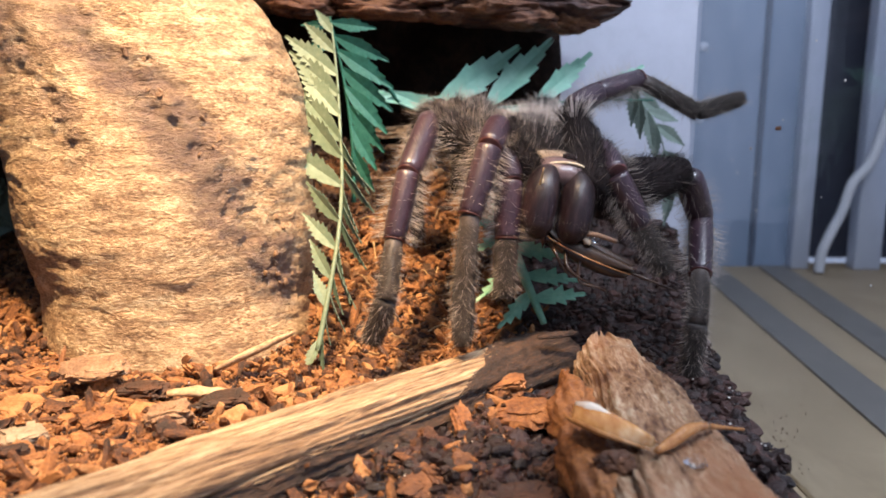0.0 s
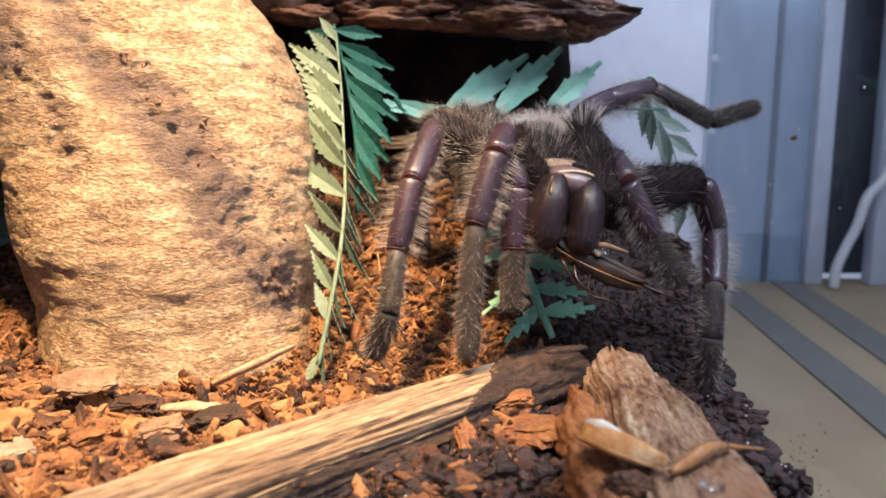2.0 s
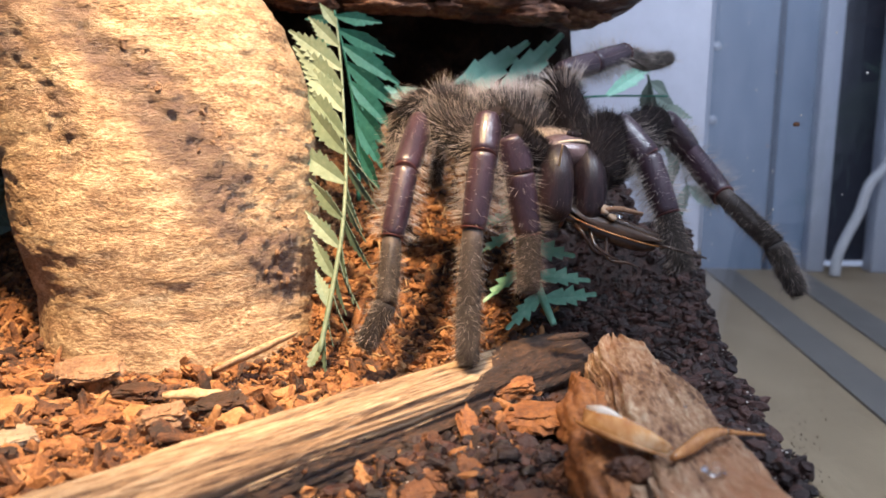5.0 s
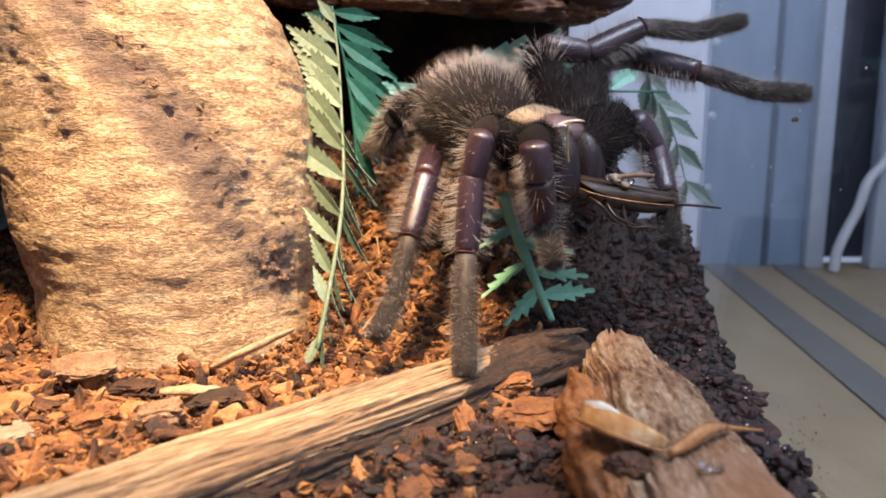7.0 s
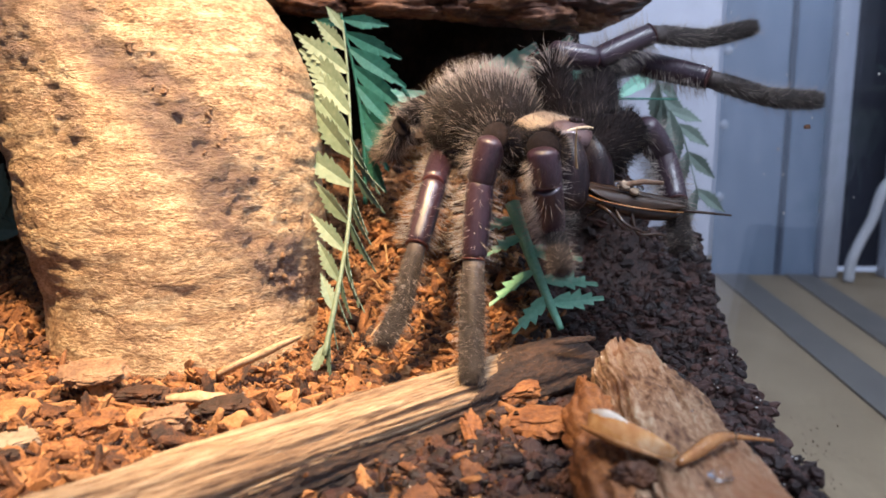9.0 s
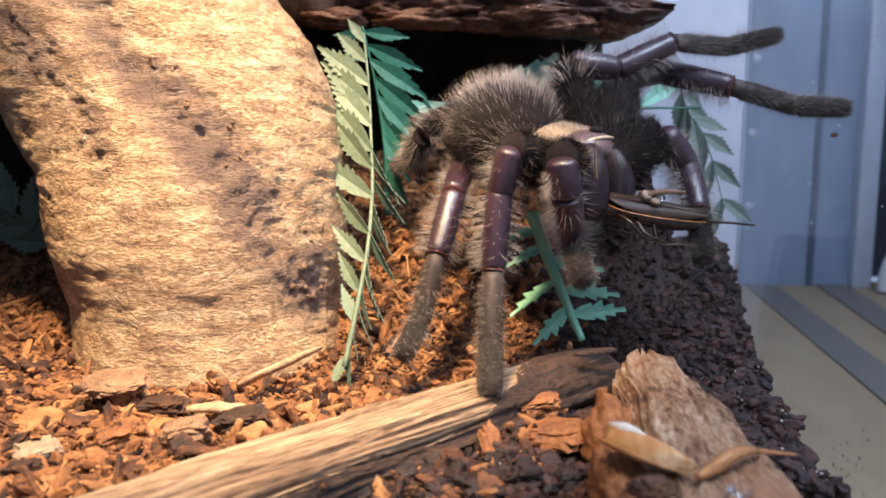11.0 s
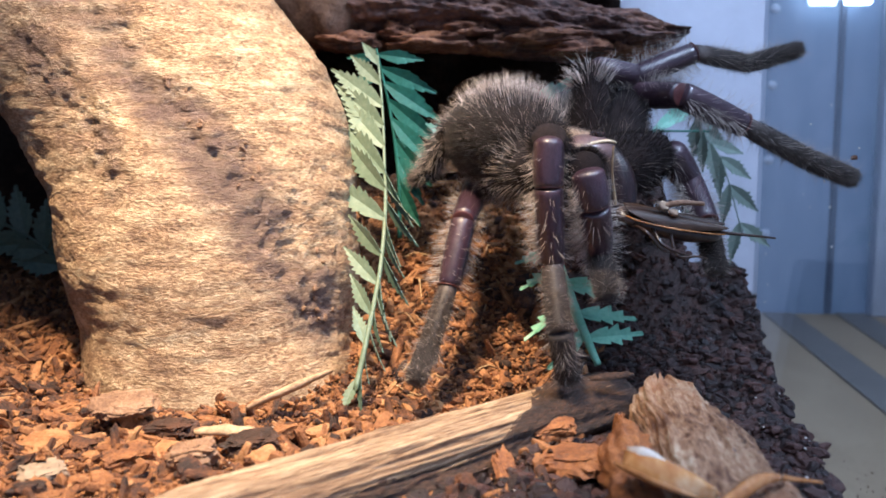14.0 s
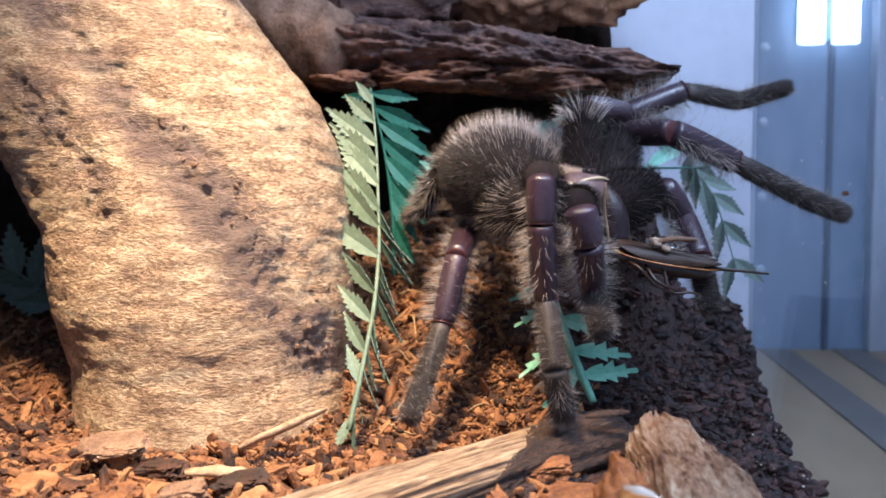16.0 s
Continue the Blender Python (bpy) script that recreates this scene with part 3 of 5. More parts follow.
def build_trunk():
    """A thick cork-barked trunk that leans to the side as it rises."""
    zs = [-1.0, 0, 1.5, 3.0, 5.0, 6.8, 8.4, 10.8, 14.0, 18.0]
    cx = [-6.6, -6.65, -6.9, -7.1, -7.4, -8.2, -9.15, -11.1, -14.4, -18.6]
    hw = [4.0, 3.75, 3.6, 3.9, 4.15, 4.5, 4.9, 5.0, 5.1, 5.1]
    fy = [17.6, 17.7, 18.0, 18.05, 18.45, 18.9, 19.2, 19.7, 20.3, 21.0]

    def place(a, z):
        x0, w, y0 = (float(np.interp(z, zs, v)) for v in (cx, hw, fy))
        ca, sa = math.cos(a), math.sin(a)
        p = Vector((ca * 4, sa * 4, z))
        along = Vector((x0 + w * ca, sa * 4, z))
        bump = 0.11 * fbm(along * 0.35, 3)
        bump += 0.026 * fbm((p.x * 0.9, p.y * 0.9, z * 4.6), 4)
        bump += 0.022 * fbm((p.x * 2.4, p.y * 2.4, z * 7.0), 3)
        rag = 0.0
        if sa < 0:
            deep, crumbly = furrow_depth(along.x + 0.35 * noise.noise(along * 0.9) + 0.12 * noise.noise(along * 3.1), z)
            # deeper bark counts as more torn, so furrow shade enters the colour
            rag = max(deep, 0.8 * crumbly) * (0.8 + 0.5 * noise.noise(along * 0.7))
            bump -= 0.26 * deep * (0.9 + 0.3 * noise.noise(along * 0.8))
            bump += crumbly * (0.11 * fbm(along * 2.6, 4) + 0.06 * noise.noise(along * 9))
            # long cracks down the smooth upper bark, short wrinkles across the lower
            crack = noise.noise(((along.x + z) * 1.7, (along.x - z) * 0.35, 4.0))
            bump -= 0.06 * max(0, 1 - 12 * abs(crack)) * step(5, 7.5, z + 0.8 * (along.x + 7))
            bump -= 0.022 * max(0, 1 - 5 * abs(noise.noise((along.x * 0.9, 3.0, z * 4.2 + 0.5 * noise.noise(along))))) * step(8, 5, z + 0.8 * (along.x + 7))
        s = 1 + bump / 3.4
        scar_shades.append(rag)
        return Vector((x0 + w * ca * s, y0 + 3.1 + 3.1 * sa * s, z))

    n, levels = 300, 270
    trunk = thing("cork_trunk", (-6.7, 20.8, 0), "leaning pale tan cork-barked trunk lit by the lamp", "tree trunk")
    scar_shades = []
    bark = part("bark", loft([[place(2 * math.pi * i / n, -1.0 + 19.0 * k / (levels - 1)) for i in range(n)] for k in range(levels)]), CORK, trunk)
    # crumbs of torn bark along the lower lip of the splits
    rng = random.Random(41)
    crumbs = [mesh_of("bark_crumb", chip_shape(rng, 0.13, 0.10, 0.08, 2), False) for _ in range(6)]
    for me in crumbs:
        me.materials.append(TAN_CHIP)
    edge = spline([(x, 0, z) for x, z in FURROWS[0][2:] + FURROWS[2][1:]], 20)
    for _ in range(28):
        c = rng.choice(edge)
        x, z = c.x + rng.gauss(0.25, 0.28), c.z + rng.gauss(0.1, 0.28)
        x0, w0 = (float(np.interp(z, zs, v)) for v in (cx, hw))
        at = place(-math.acos(min(0.97, max(-0.97, (x - x0) / w0))), z)
        scar_shades.pop()
        ob = new("bark_crumb", rng.choice(crumbs))
        ob.parent = trunk
        ob.matrix_basis = Matrix.Translation((at - BASES[trunk.name]) * U) @ Euler((rng.uniform(0, 6), rng.uniform(0, 6), rng.uniform(0, 6))).to_matrix().to_4x4() @ Matrix.Scale(rng.uniform(0.3, 0.8), 4)
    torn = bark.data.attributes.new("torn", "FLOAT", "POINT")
    torn.data.foreach_set("value", scar_shades)


def build_log():
    """A split, weathered branch lying across the substrate."""
    a, b = Vector((-8.0, 8.2, -0.35)), Vector((3.7, 19.0, 0.15))
    ax = (b - a).normalized()
    side = Vector((ax.y, -ax.x, 0)).normalized()
    up = side.cross(ax)
    rings, n, levels = [], 260, 170
    for k in range(levels):
        t = k / (levels - 1)
        c = a + (b - a) * t
        w = 1.16 - 0.24 * t + 0.10 * noise.noise((t * 6, 0, 0))
        h = 0.98 - 0.16 * t
        if t > 0.94:
            w, h = w * (1 - 0.8 * (t - 0.94) / 0.06), h * (1 - 0.6 * (t - 0.94) / 0.06)
        c = c + side * 0.22 * noise.noise((t * 4, 7, 0))
        ring = []
        for i in range(n):
            g = 2 * math.pi * i / n
            cg, sg = math.cos(g), math.sin(g)
            cg = math.copysign(abs(cg) ** 0.75, cg)
            d = 0.5 * noise.noise((t * 5, cg, sg))
            r = 1 + 0.13 * noise.noise((cg * 2.2, sg * 2.2, t * 2.5)) + 0.08 * noise.noise((cg * 5 + d, sg * 5, t * 4.0))
            r -= 0.10 * max(0, 1 - 5 * abs(noise.noise((cg * 4.5 + d, sg * 4.5, t * 2.0 + 9)))) + 0.055 * max(0, 1 - 3.5 * abs(noise.noise((cg * 11, sg * 11 + d, t * 3.5 + 4))))
            r += 0.022 * noise.noise((cg * 26, sg * 26, t * 9)) + 0.012 * noise.noise((cg * 40, sg * 40, t * 60))
            ring.append(c + side * (w * cg * r) + up * (h * sg * r))
        rings.append(ring)
    branch = thing("split_branch", (-2, 13.5, 0), "pale weathered split branch with a dark charred side", "branch")
    # the dark bark left along its lower side
    strip, m = [], 60
    for k in range(4, levels - 4):
        t = k / (levels - 1)
        c = a + (b - a) * t + side * 0.22 * noise.noise((t * 4, 7, 0))
        hi = 36 + 20 * noise.noise((t * 9, 2, 2)) + 10 * noise.noise((t * 40, 2, 2)) + 105 * step(0.66, 0.90, t)
        ring = []
        for i in range(m):
            g = -110 + (hi + 110) * i / (m - 1)
            j = g / 360 * n % n
            lo, f = int(j), j - int(j)
            p = rings[k][lo] * (1 - f) + rings[k][(lo + 1) % n] * f
            lift = 0.05 * min(1, i / 3, (m - 1 - i) / 3) + 0.03 * noise.noise((i * 0.6, t * 25, 5))
            ring.append(p + (p - c).normalized() * lift)
        strip.append(ring)
    part("wood", loft(rings), LOG_WOOD, branch)
    part("bark", loft(strip, closed=False, caps=False), LOG_BARK, branch, "dark charred bark")


def build_slab():
    """A worn piece of driftwood with a crumbling orange edge."""
    base = Vector((3.9, 13.5, 0.2))
    slab = thing("driftwood_slab", base, "worn grey-brown driftwood with a rotten orange edge", "driftwood")
    rings, n = [], 140
    for k in range(110):
        t = k / 109
        y = 8.4 + 9.2 * t
        x = 3.75 + 0.30 * t + 0.12 * noise.noise((t * 5, 0, 2))
        w = (1.45 - 0.62 * t) * min(1, 0.35 + (1 - t) * 9) + 0.08 * noise.noise((t * 9, 3, 2))
        top = 1.02 + 0.32 * t
        ring = []
        for i in range(n):
            g = 2 * math.pi * i / n
            cg, sg = math.cos(g), math.sin(g)
            cg, sg = math.copysign(abs(cg) ** 0.6, cg), math.copysign(abs(sg) ** 0.55, sg)
            r = 1 + 0.07 * noise.noise((i * 0.25, t * 3, 6)) + 0.05 * noise.noise((i * 0.6, t * 5, 6)) + 0.02 * noise.noise((i * 1.5, t * 40, 6))
            r -= 0.07 * max(0, 1 - 4 * abs(noise.noise((i * 0.35, t * 2.5, 9)))) + 0.04 * max(0, 1 - 3 * abs(noise.noise((i * 0.8, t * 4, 2))))
            ring.append((x + w * cg * r, y, 0.05 + (top - 0.05) * sg * r * (0.88 + 0.1 * fbm((cg * 2, t * 8, 1)))))
        rings.append(ring)
    part("heartwood", loft(rings), SLAB_WOOD, slab)
    rings = []
    for k in range(150):
        t = k / 149
        y = 9.0 + 7.4 * t
        w = 0.55 * math.sin(math.pi * (0.12 + 0.8 * t)) + 0.18 * fbm((t * 6, 1, 2))
        ring = []
        for i in range(80):
            g = 2 * math.pi * i / 80
            r = 1 + 0.24 * fbm((math.cos(g) * 1.5, t * 5, math.sin(g) * 1.5), 3) + 0.06 * fbm((math.cos(g) * 6, t * 30, math.sin(g) * 6), 3)
            ring.append((2.45 + 0.50 * t + 0.95 * w * math.cos(g) * r, y, 0.30 + 0.62 * math.sin(g) * r * (0.5 + w)))
        rings.append(ring)
    part("rotten_edge", loft(rings), ROTTEN, slab, "crumbling orange rotten wood")


def clod(at, size, seed, mat, label, category="bark piece"):
    bm = bmesh.new()
    bmesh.ops.create_icosphere(bm, subdivisions=5, radius=1)
    for v in bm.verts:
        p = v.co.copy()
        f = 1 + 0.35 * fbm(p * 1.3 + Vector((seed, 0, 0)), 4) + 0.16 * fbm(p * 5 + Vector((seed, 0, 0)), 4)
        v.co = Vector((p.x * size[0], p.y * size[1], p.z * size[2])) * f + Vector(at)
    return tagged(part("bark_piece", bm, mat, base=at), label, category, "bark pieces on the substrate")


def build_ledge():
    """The overhanging bark, the rounded root beside it, and the hollow under them."""
    rng_size, rings = (1.0, 0.7, 1.35), []
    for k in range(200):
        t = k / 199
        x = -7.5 + 13.5 * t
        y = 26.8 + 0.8 * noise.noise((t * 3, 0, 0))
        zc = 10.75 - 0.9 * t - 0.30 * step(0.5, 1.0, t)
        h = (1.25 - 0.55 * t) * min(1, (1 - t) * 9 + 0.22)
        ring = []
        for i in range(120):
            g = 2 * math.pi * i / 120
            r = 1 + 0.15 * fbm((t * 4, math.cos(g) * 1.6, math.sin(g) * 1.6), 4) + 0.12 * fbm((t * 14, math.cos(g) * 5, math.sin(g) * 5), 4) + 0.05 * fbm((t * 50, math.cos(g) * 12, math.sin(g) * 12), 3)
            ring.append((x, y + 2.6 * math.cos(g) * r, zc + h * math.sin(g) * r))
        rings.append(ring)
    ledge = thing("bark_ledge", (0, 27, 10), "rough dark layered bark slab overhanging the hollow", "bark")
    part("slab", loft(rings), BARK, ledge)
    rng = random.Random(17)
    for k in range(8):
        x = -3.9 + 1.15 * k + rng.uniform(-0.3, 0.3)
        t = (x + 7.5) / 13.5
        zc = 10.75 - 0.9 * t - 0.30 * step(0.5, 1.0, t) - 0.85 * (1.25 - 0.55 * t) - rng.uniform(0.0, 0.25)
        bm = bmesh.new()
        bmesh.ops.create_icosphere(bm, subdivisions=4, radius=1)
        for v in bm.verts:
            p = v.co.copy()
            f = 1 + 0.40 * fbm(p * 1.6 + Vector((k * 3, 0, 0)), 4) + 0.15 * fbm(p * 5 + Vector((k, 0, 0)), 3)
            v.co = Vector((p.x * rng_size[k % 3], p.y * 0.9, p.z * 0.28)) * f + Vector((x, 24.9 + 0.3 * math.sin(k * 2.0), zc + 0.25 * (k % 2)))
        part("bark_layer", bm, BARK_RED, ledge, "torn reddish edge of the bark")
    pts = spline([(-13, 27, 15.5), (-10, 26.3, 13.4), (-7, 25.6, 11.8), (-5.0, 25.2, 10.7), (-3.7, 25.0, 10.2)], 14)
    tagged(part("root_stub", tube(pts, lambda t: 1.45 * (1 - 0.15 * t) * math.sqrt(max(0.02, 1 - max(0, (t - 0.86) / 0.145) ** 2)), 40, rough=0.12), ROOT, base=(-7, 26, 11.5)), "rounded brown root stub above the hollow", "root")
    tagged(part("root_stub", tube(spline([(-8, 25.5, 9.6), (-6.4, 25.3, 8.9), (-5.2, 25.4, 8.4)], 10), lambda t: 0.9 * math.sqrt(max(0.03, 1 - t**4)), 30, rough=0.15), ROOT, base=(-6.5, 25.4, 9)), "small brown root stub under the bark", "root")
    # added lump, painted near black to carry the hollow's shade further right
    clod((5.1, 28.3, 2.4), (1.5, 0.8, 2.9), 5.0, HOLLOW_SHADE, "dark bark lump standing behind the spider")
    clod((2.2, 28.6, 13.6), (3.2, 1.2, 2.2), 3.0, CORK_BACK, "thick brown cork lump above the ledge")
    clod((-3.0, 28.4, 14.2), (3.6, 1.2, 2.4), 8.0, BARK, "dark bark lump behind the ledge")


# ---- plants ----
def leaflet_mesh(name, material, teeth=8, width=0.30, notch=0.7, fold=0.25):
    """A serrated blade, 1 cm long, along +y, folded at its midrib and a little thick."""
    bm = bmesh.new()
    rows = []
    for k in range(teeth):
        t = k / teeth
        for dt, f in ((0.0, notch), (0.45 / teeth, 1.0)):
            u = t + dt
            form = min(1, 0.18 + 1.9 * u) * min(1, 0.02 + 1.75 * (1 - u))
            rows.append((u, u + (0.5 / teeth if f == 1.0 and u > 0.25 else 0.0), max(0.015, width * (f if u > 0.25 else 1.0) * form)))
    rows.append((1.0, 1.03, 0.012))

    def sheet(lift):
        out = []
        for u, v, w in rows:
            droop = -0.10 * u * u
            out.append([bm.verts.new((-w, v, droop + fold * w + lift)), bm.verts.new((0, u, droop + lift)), bm.verts.new((w, v, droop + fold * w + lift))])
        return out

    a, b = sheet(0.012), sheet(0.0)
    for k in range(len(rows) - 1):
        for c in (0, 1):
            bm.faces.new((a[k][c], a[k][c + 1], a[k + 1][c + 1], a[k + 1][c]))
            bm.faces.new((b[k][c], b[k + 1][c], b[k + 1][c + 1], b[k][c + 1]))
        for c in (0, 2):
            bm.faces.new((a[k][c], a[k + 1][c], b[k + 1][c], b[k][c]))
    me = mesh_of(name, bm, False)
    me.materials.append(material)
    return me


BLADES = {}


def blades(f, pts, leaves, leaf_mat, face, width, teeth, notch):
    """Leaflets along a frond's stem."""
    key = (leaf_mat.name, width, teeth)
    if key not in BLADES:
        BLADES[key] = leaflet_mesh("leaflet", leaf_mat, teeth, width, notch)
    face = Vector(face).normalized()
    for t, side, length, angle, tilt in leaves:
        i = min(len(pts) - 2, int(t * (len(pts) - 1)))
        p, d = pts[i].lerp(pts[i + 1], t * (len(pts) - 1) - i), (pts[i + 1] - pts[i]).normalized()
        out = d.cross(face).normalized() * side
        way = (d * math.cos(radians(angle)) + out * math.sin(radians(angle))).normalized()
        nrm = (Matrix.Rotation(radians(tilt), 3, way) @ face)
        nrm = (nrm - way * nrm.dot(way)).normalized()
        m = Matrix((way.cross(nrm), way, nrm)).transposed().to_4x4()
        ob = new("leaflet", BLADES[key])
        ob.parent = f
        ob.matrix_basis = Matrix.Translation((p - pts[0]) * U) @ m @ Matrix.Scale(length, 4)


def frond(line, leaves, label, leaf_mat, stem_mat, stem_r=0.05, face=(0, -1, 0), width=0.30, teeth=8, notch=0.72, group="fern fronds"):
    """A frond: a stem through line and leaflets, rows of (t along the stem, side, length, angle from the stem, tilt)."""
    pts = spline(line, 10)
    f = thing("fern_frond", pts[0], label, "fern frond", group)
    part("stem", tube(pts, lambda t: stem_r * (1.2 - 0.7 * t), 7), stem_mat, f)
    blades(f, pts, leaves, leaf_mat, face, width, teeth, notch)
    return f


def build_ferns():
    rng = random.Random(2)
    # the upright frond beside the trunk: toothed blades on one side, narrow ones folded back on the other
    line = [(-2.77, 17.9, 0.6), (-2.56, 18.81, 1.97), (-2.42, 19.72, 3.22), (-2.41, 20.64, 4.57), (-2.52, 21.37, 5.71), (-2.68, 22.28, 7.22), (-2.91, 23.1, 8.75)]
    rows = [(0.03, -1, 0.95, 165, 30), (0.11, -1, 1.05, 28, 20), (0.19, -1, 1.25, 38, -10), (0.28, -1, 1.4, 48, 5), (0.365, -1, 1.5, 44, -25), (0.47, -1, 2.0, 52, 5)]
    rows += [(0.575, -1, 2.0, 34, -20), (0.64, -1, 2.15, 33, -10), (0.72, -1, 2.1, 34, 5), (0.78, -1, 2.15, 40, 0), (0.84, -1, 2.1, 42, 10), (0.91, -1, 1.4, 35, 0), (0.97, -1, 1.0, 25, 10)]
    upright = frond(line, rows, "dusty pale green plastic fern standing beside the trunk", LEAF_PALE, LEAF_PALE, 0.06, width=0.185, teeth=9, notch=0.68)
    back = [(0.06 + 0.05 * k, 1, rng.uniform(0.9, 1.3), rng.uniform(150, 172), rng.uniform(55, 85)) for k in range(4)]
    back += [(0.26 + 0.055 * k, 1, rng.uniform(1.3, 1.8), rng.uniform(150, 170), rng.uniform(50, 85)) for k in range(8)]
    # the folded-back side gets its shade from this darker leaf colour
    blades(upright, spline(line, 10), back, LEAF_SHADE, (0, -1, 0), 0.13, 8, 0.75)
    # fronds in the hollow
    rows = [(0.97, 1, 1.3, 110, 5), (0.90, 1, 1.7, 128, 10), (0.82, 1, 1.9, 136, -5), (0.73, 1, 1.9, 142, 8), (0.63, 1, 1.8, 147, -10), (0.53, 1, 1.7, 152, 15), (0.42, 1, 1.5, 156, -10), (0.30, 1, 1.4, 160, 20)]
    rows += [(0.95, -1, 0.9, 75, 0), (0.85, -1, 1.1, 85, 10)]
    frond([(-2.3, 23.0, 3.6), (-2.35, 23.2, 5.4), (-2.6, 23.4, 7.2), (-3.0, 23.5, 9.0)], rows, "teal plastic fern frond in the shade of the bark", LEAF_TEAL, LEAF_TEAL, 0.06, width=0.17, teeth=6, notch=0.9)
    rows = [(0.03, -1, 2.3, 30, 10), (0.12, -1, 2.9, 34, -8), (0.30, -1, 3.7, 38, 8), (0.48, -1, 3.4, 42, -6), (0.64, -1, 2.7, 36, 8), (0.82, -1, 2.1, 34, 0)]
    rows += [(0.14, 1, 1.4, 165, 10), (0.05, 1, 1.3, 120, -10), (0.30, 1, 1.6, 25, 10), (0.55, 1, 1.6, 30, -10)]
    frond([(-1.31, 24.6, 6.95), (-0.71, 24.8, 6.4), (0.95, 25.0, 6.33), (2.9, 25.2, 6.49), (5.06, 25.4, 6.7), (7.24, 25.5, 6.72)], rows, "broad green plastic leaves across the hollow behind the spider", LEAF_LIGHT, LEAF_TEAL, 0.06, face=(0, -0.95, 0.3), width=0.15, teeth=6, notch=0.82)
    # the small frond in front, by the branch: a thick flat stem, toothed blades drooping on both sides
    rows = [(0.40, 1, 1.25, 62, 15), (0.62, 1, 1.3, 70, -10), (0.80, 1, 1.25, 78, 5), (0.30, -1, 1.0, 80, 20), (0.55, -1, 1.35, 72, 40), (0.74, -1, 1.15, 60, -35), (0.15, -1, 0.9, 90, 10)]
    frond([(1.75, 20.7, 3.9), (2.05, 20.2, 3.0), (2.45, 19.5, 1.95), (2.85, 18.95, 1.0)], [(t, -sd, l * 1.1, a, q) for t, sd, l, a, q in rows], "small bright green plastic frond hanging over the branch", LEAF, LEAF, 0.17, face=(0, -0.8, 0.6), width=0.23, teeth=5, notch=0.5)
    # the dull frond at the pane
    rows = [(0.1 + 0.85 * k / 5, s, 1.3, rng.uniform(25, 40), rng.uniform(10, 40)) for k in range(6) for s in (-1, 1)]
    frond([(6.6, 25.6, 7.4), (7.0, 26.0, 6.6), (7.6, 26.0, 5.7), (8.3, 26.0, 3.5)], rows, "dull green plastic frond beside the pane", LEAF_DULL, LEAF_DULL, 0.04, face=(0, -0.8, 0.6), width=0.21)
    # behind the trunk
    rows = [(0.1 + 0.85 * k / 7, s, 1.6, rng.uniform(30, 50), rng.uniform(-20, 20)) for k in range(8) for s in (-1, 1)]
    # the same darker leaf colour paints the shade behind the trunk
    frond([(-13.2, 25.5, 2.0), (-14.5, 25, 3.4), (-16.5, 25, 4.2), (-18.5, 25, 4.3)], rows, "dark green plastic frond in shade behind the trunk", LEAF_SHADE, LEAF_SHADE, 0.06)


# ---- the spider ----
def bristles(name, spots, length, radius, material, parent, rng, sag=0.25):
    """Fine tapered hairs: spots are (place, way) in centimetres of the parent's space."""
    verts, faces = [], []
    for p, w in spots:
        l = length * rng.uniform(0.55, 1.15)
        w = w.normalized()
        a = w.orthogonal().normalized()
        b = w.cross(a)
        bend = Vector((rng.gauss(0, sag), rng.gauss(0, sag), rng.gauss(0, sag) - 0.1)) * 0.5
        mid, tip = p + w * (l * 0.55), p + (w + bend).normalized() * l
        n = len(verts)
        for q, r in ((p, radius), (mid, radius * 0.7)):
            for k in range(3):
                g = 2.094 * k
                verts.append(q + (a * math.cos(g) + b * math.sin(g)) * r)
        verts.append(tip)
        for k in range(3):
            j = (k + 1) % 3
            faces.append((n + k, n + j, n + 3 + j, n + 3 + k))
            faces.append((n + 3 + k, n + 3 + j, n + 6))
    ob = soup(name, [v[:] for v in verts], faces, material, parent, smooth=True)
    return tagged(ob, kind="stuff")


def limb_radius(kind, t, r):
    """How thick a leg's segment is along its length."""
    swell = {"femur": 1.50 - 0.40 * t + 0.20 * math.sin(math.pi * t), "patella": 0.98 + 0.10 * math.sin(math.pi * t),
             "tibia": 0.98 - 0.10 * t + 0.06 * math.sin(math.pi * t), "metatarsus": 0.72 - 0.06 * t, "tarsus": 0.74 - 0.10 * t}[kind]
    if kind == "patella":
        return r * swell * math.sqrt(max(0.02, 1 - max(0, 1 - t / 0.16) ** 2)) * min(1, 0.90 + 3.0 * (1 - t))
    ends = min(1, 0.90 + 3.0 * t) * min(1, 0.55 + 3.2 * (1 - t) if kind == "tarsus" else 0.90 + 3.0 * (1 - t))
    return r * swell * ends


SKIN = {"femur": VELVET, "patella": SHELL, "tibia": SHELL, "metatarsus": METATARSUS, "tarsus": SCOPULA}


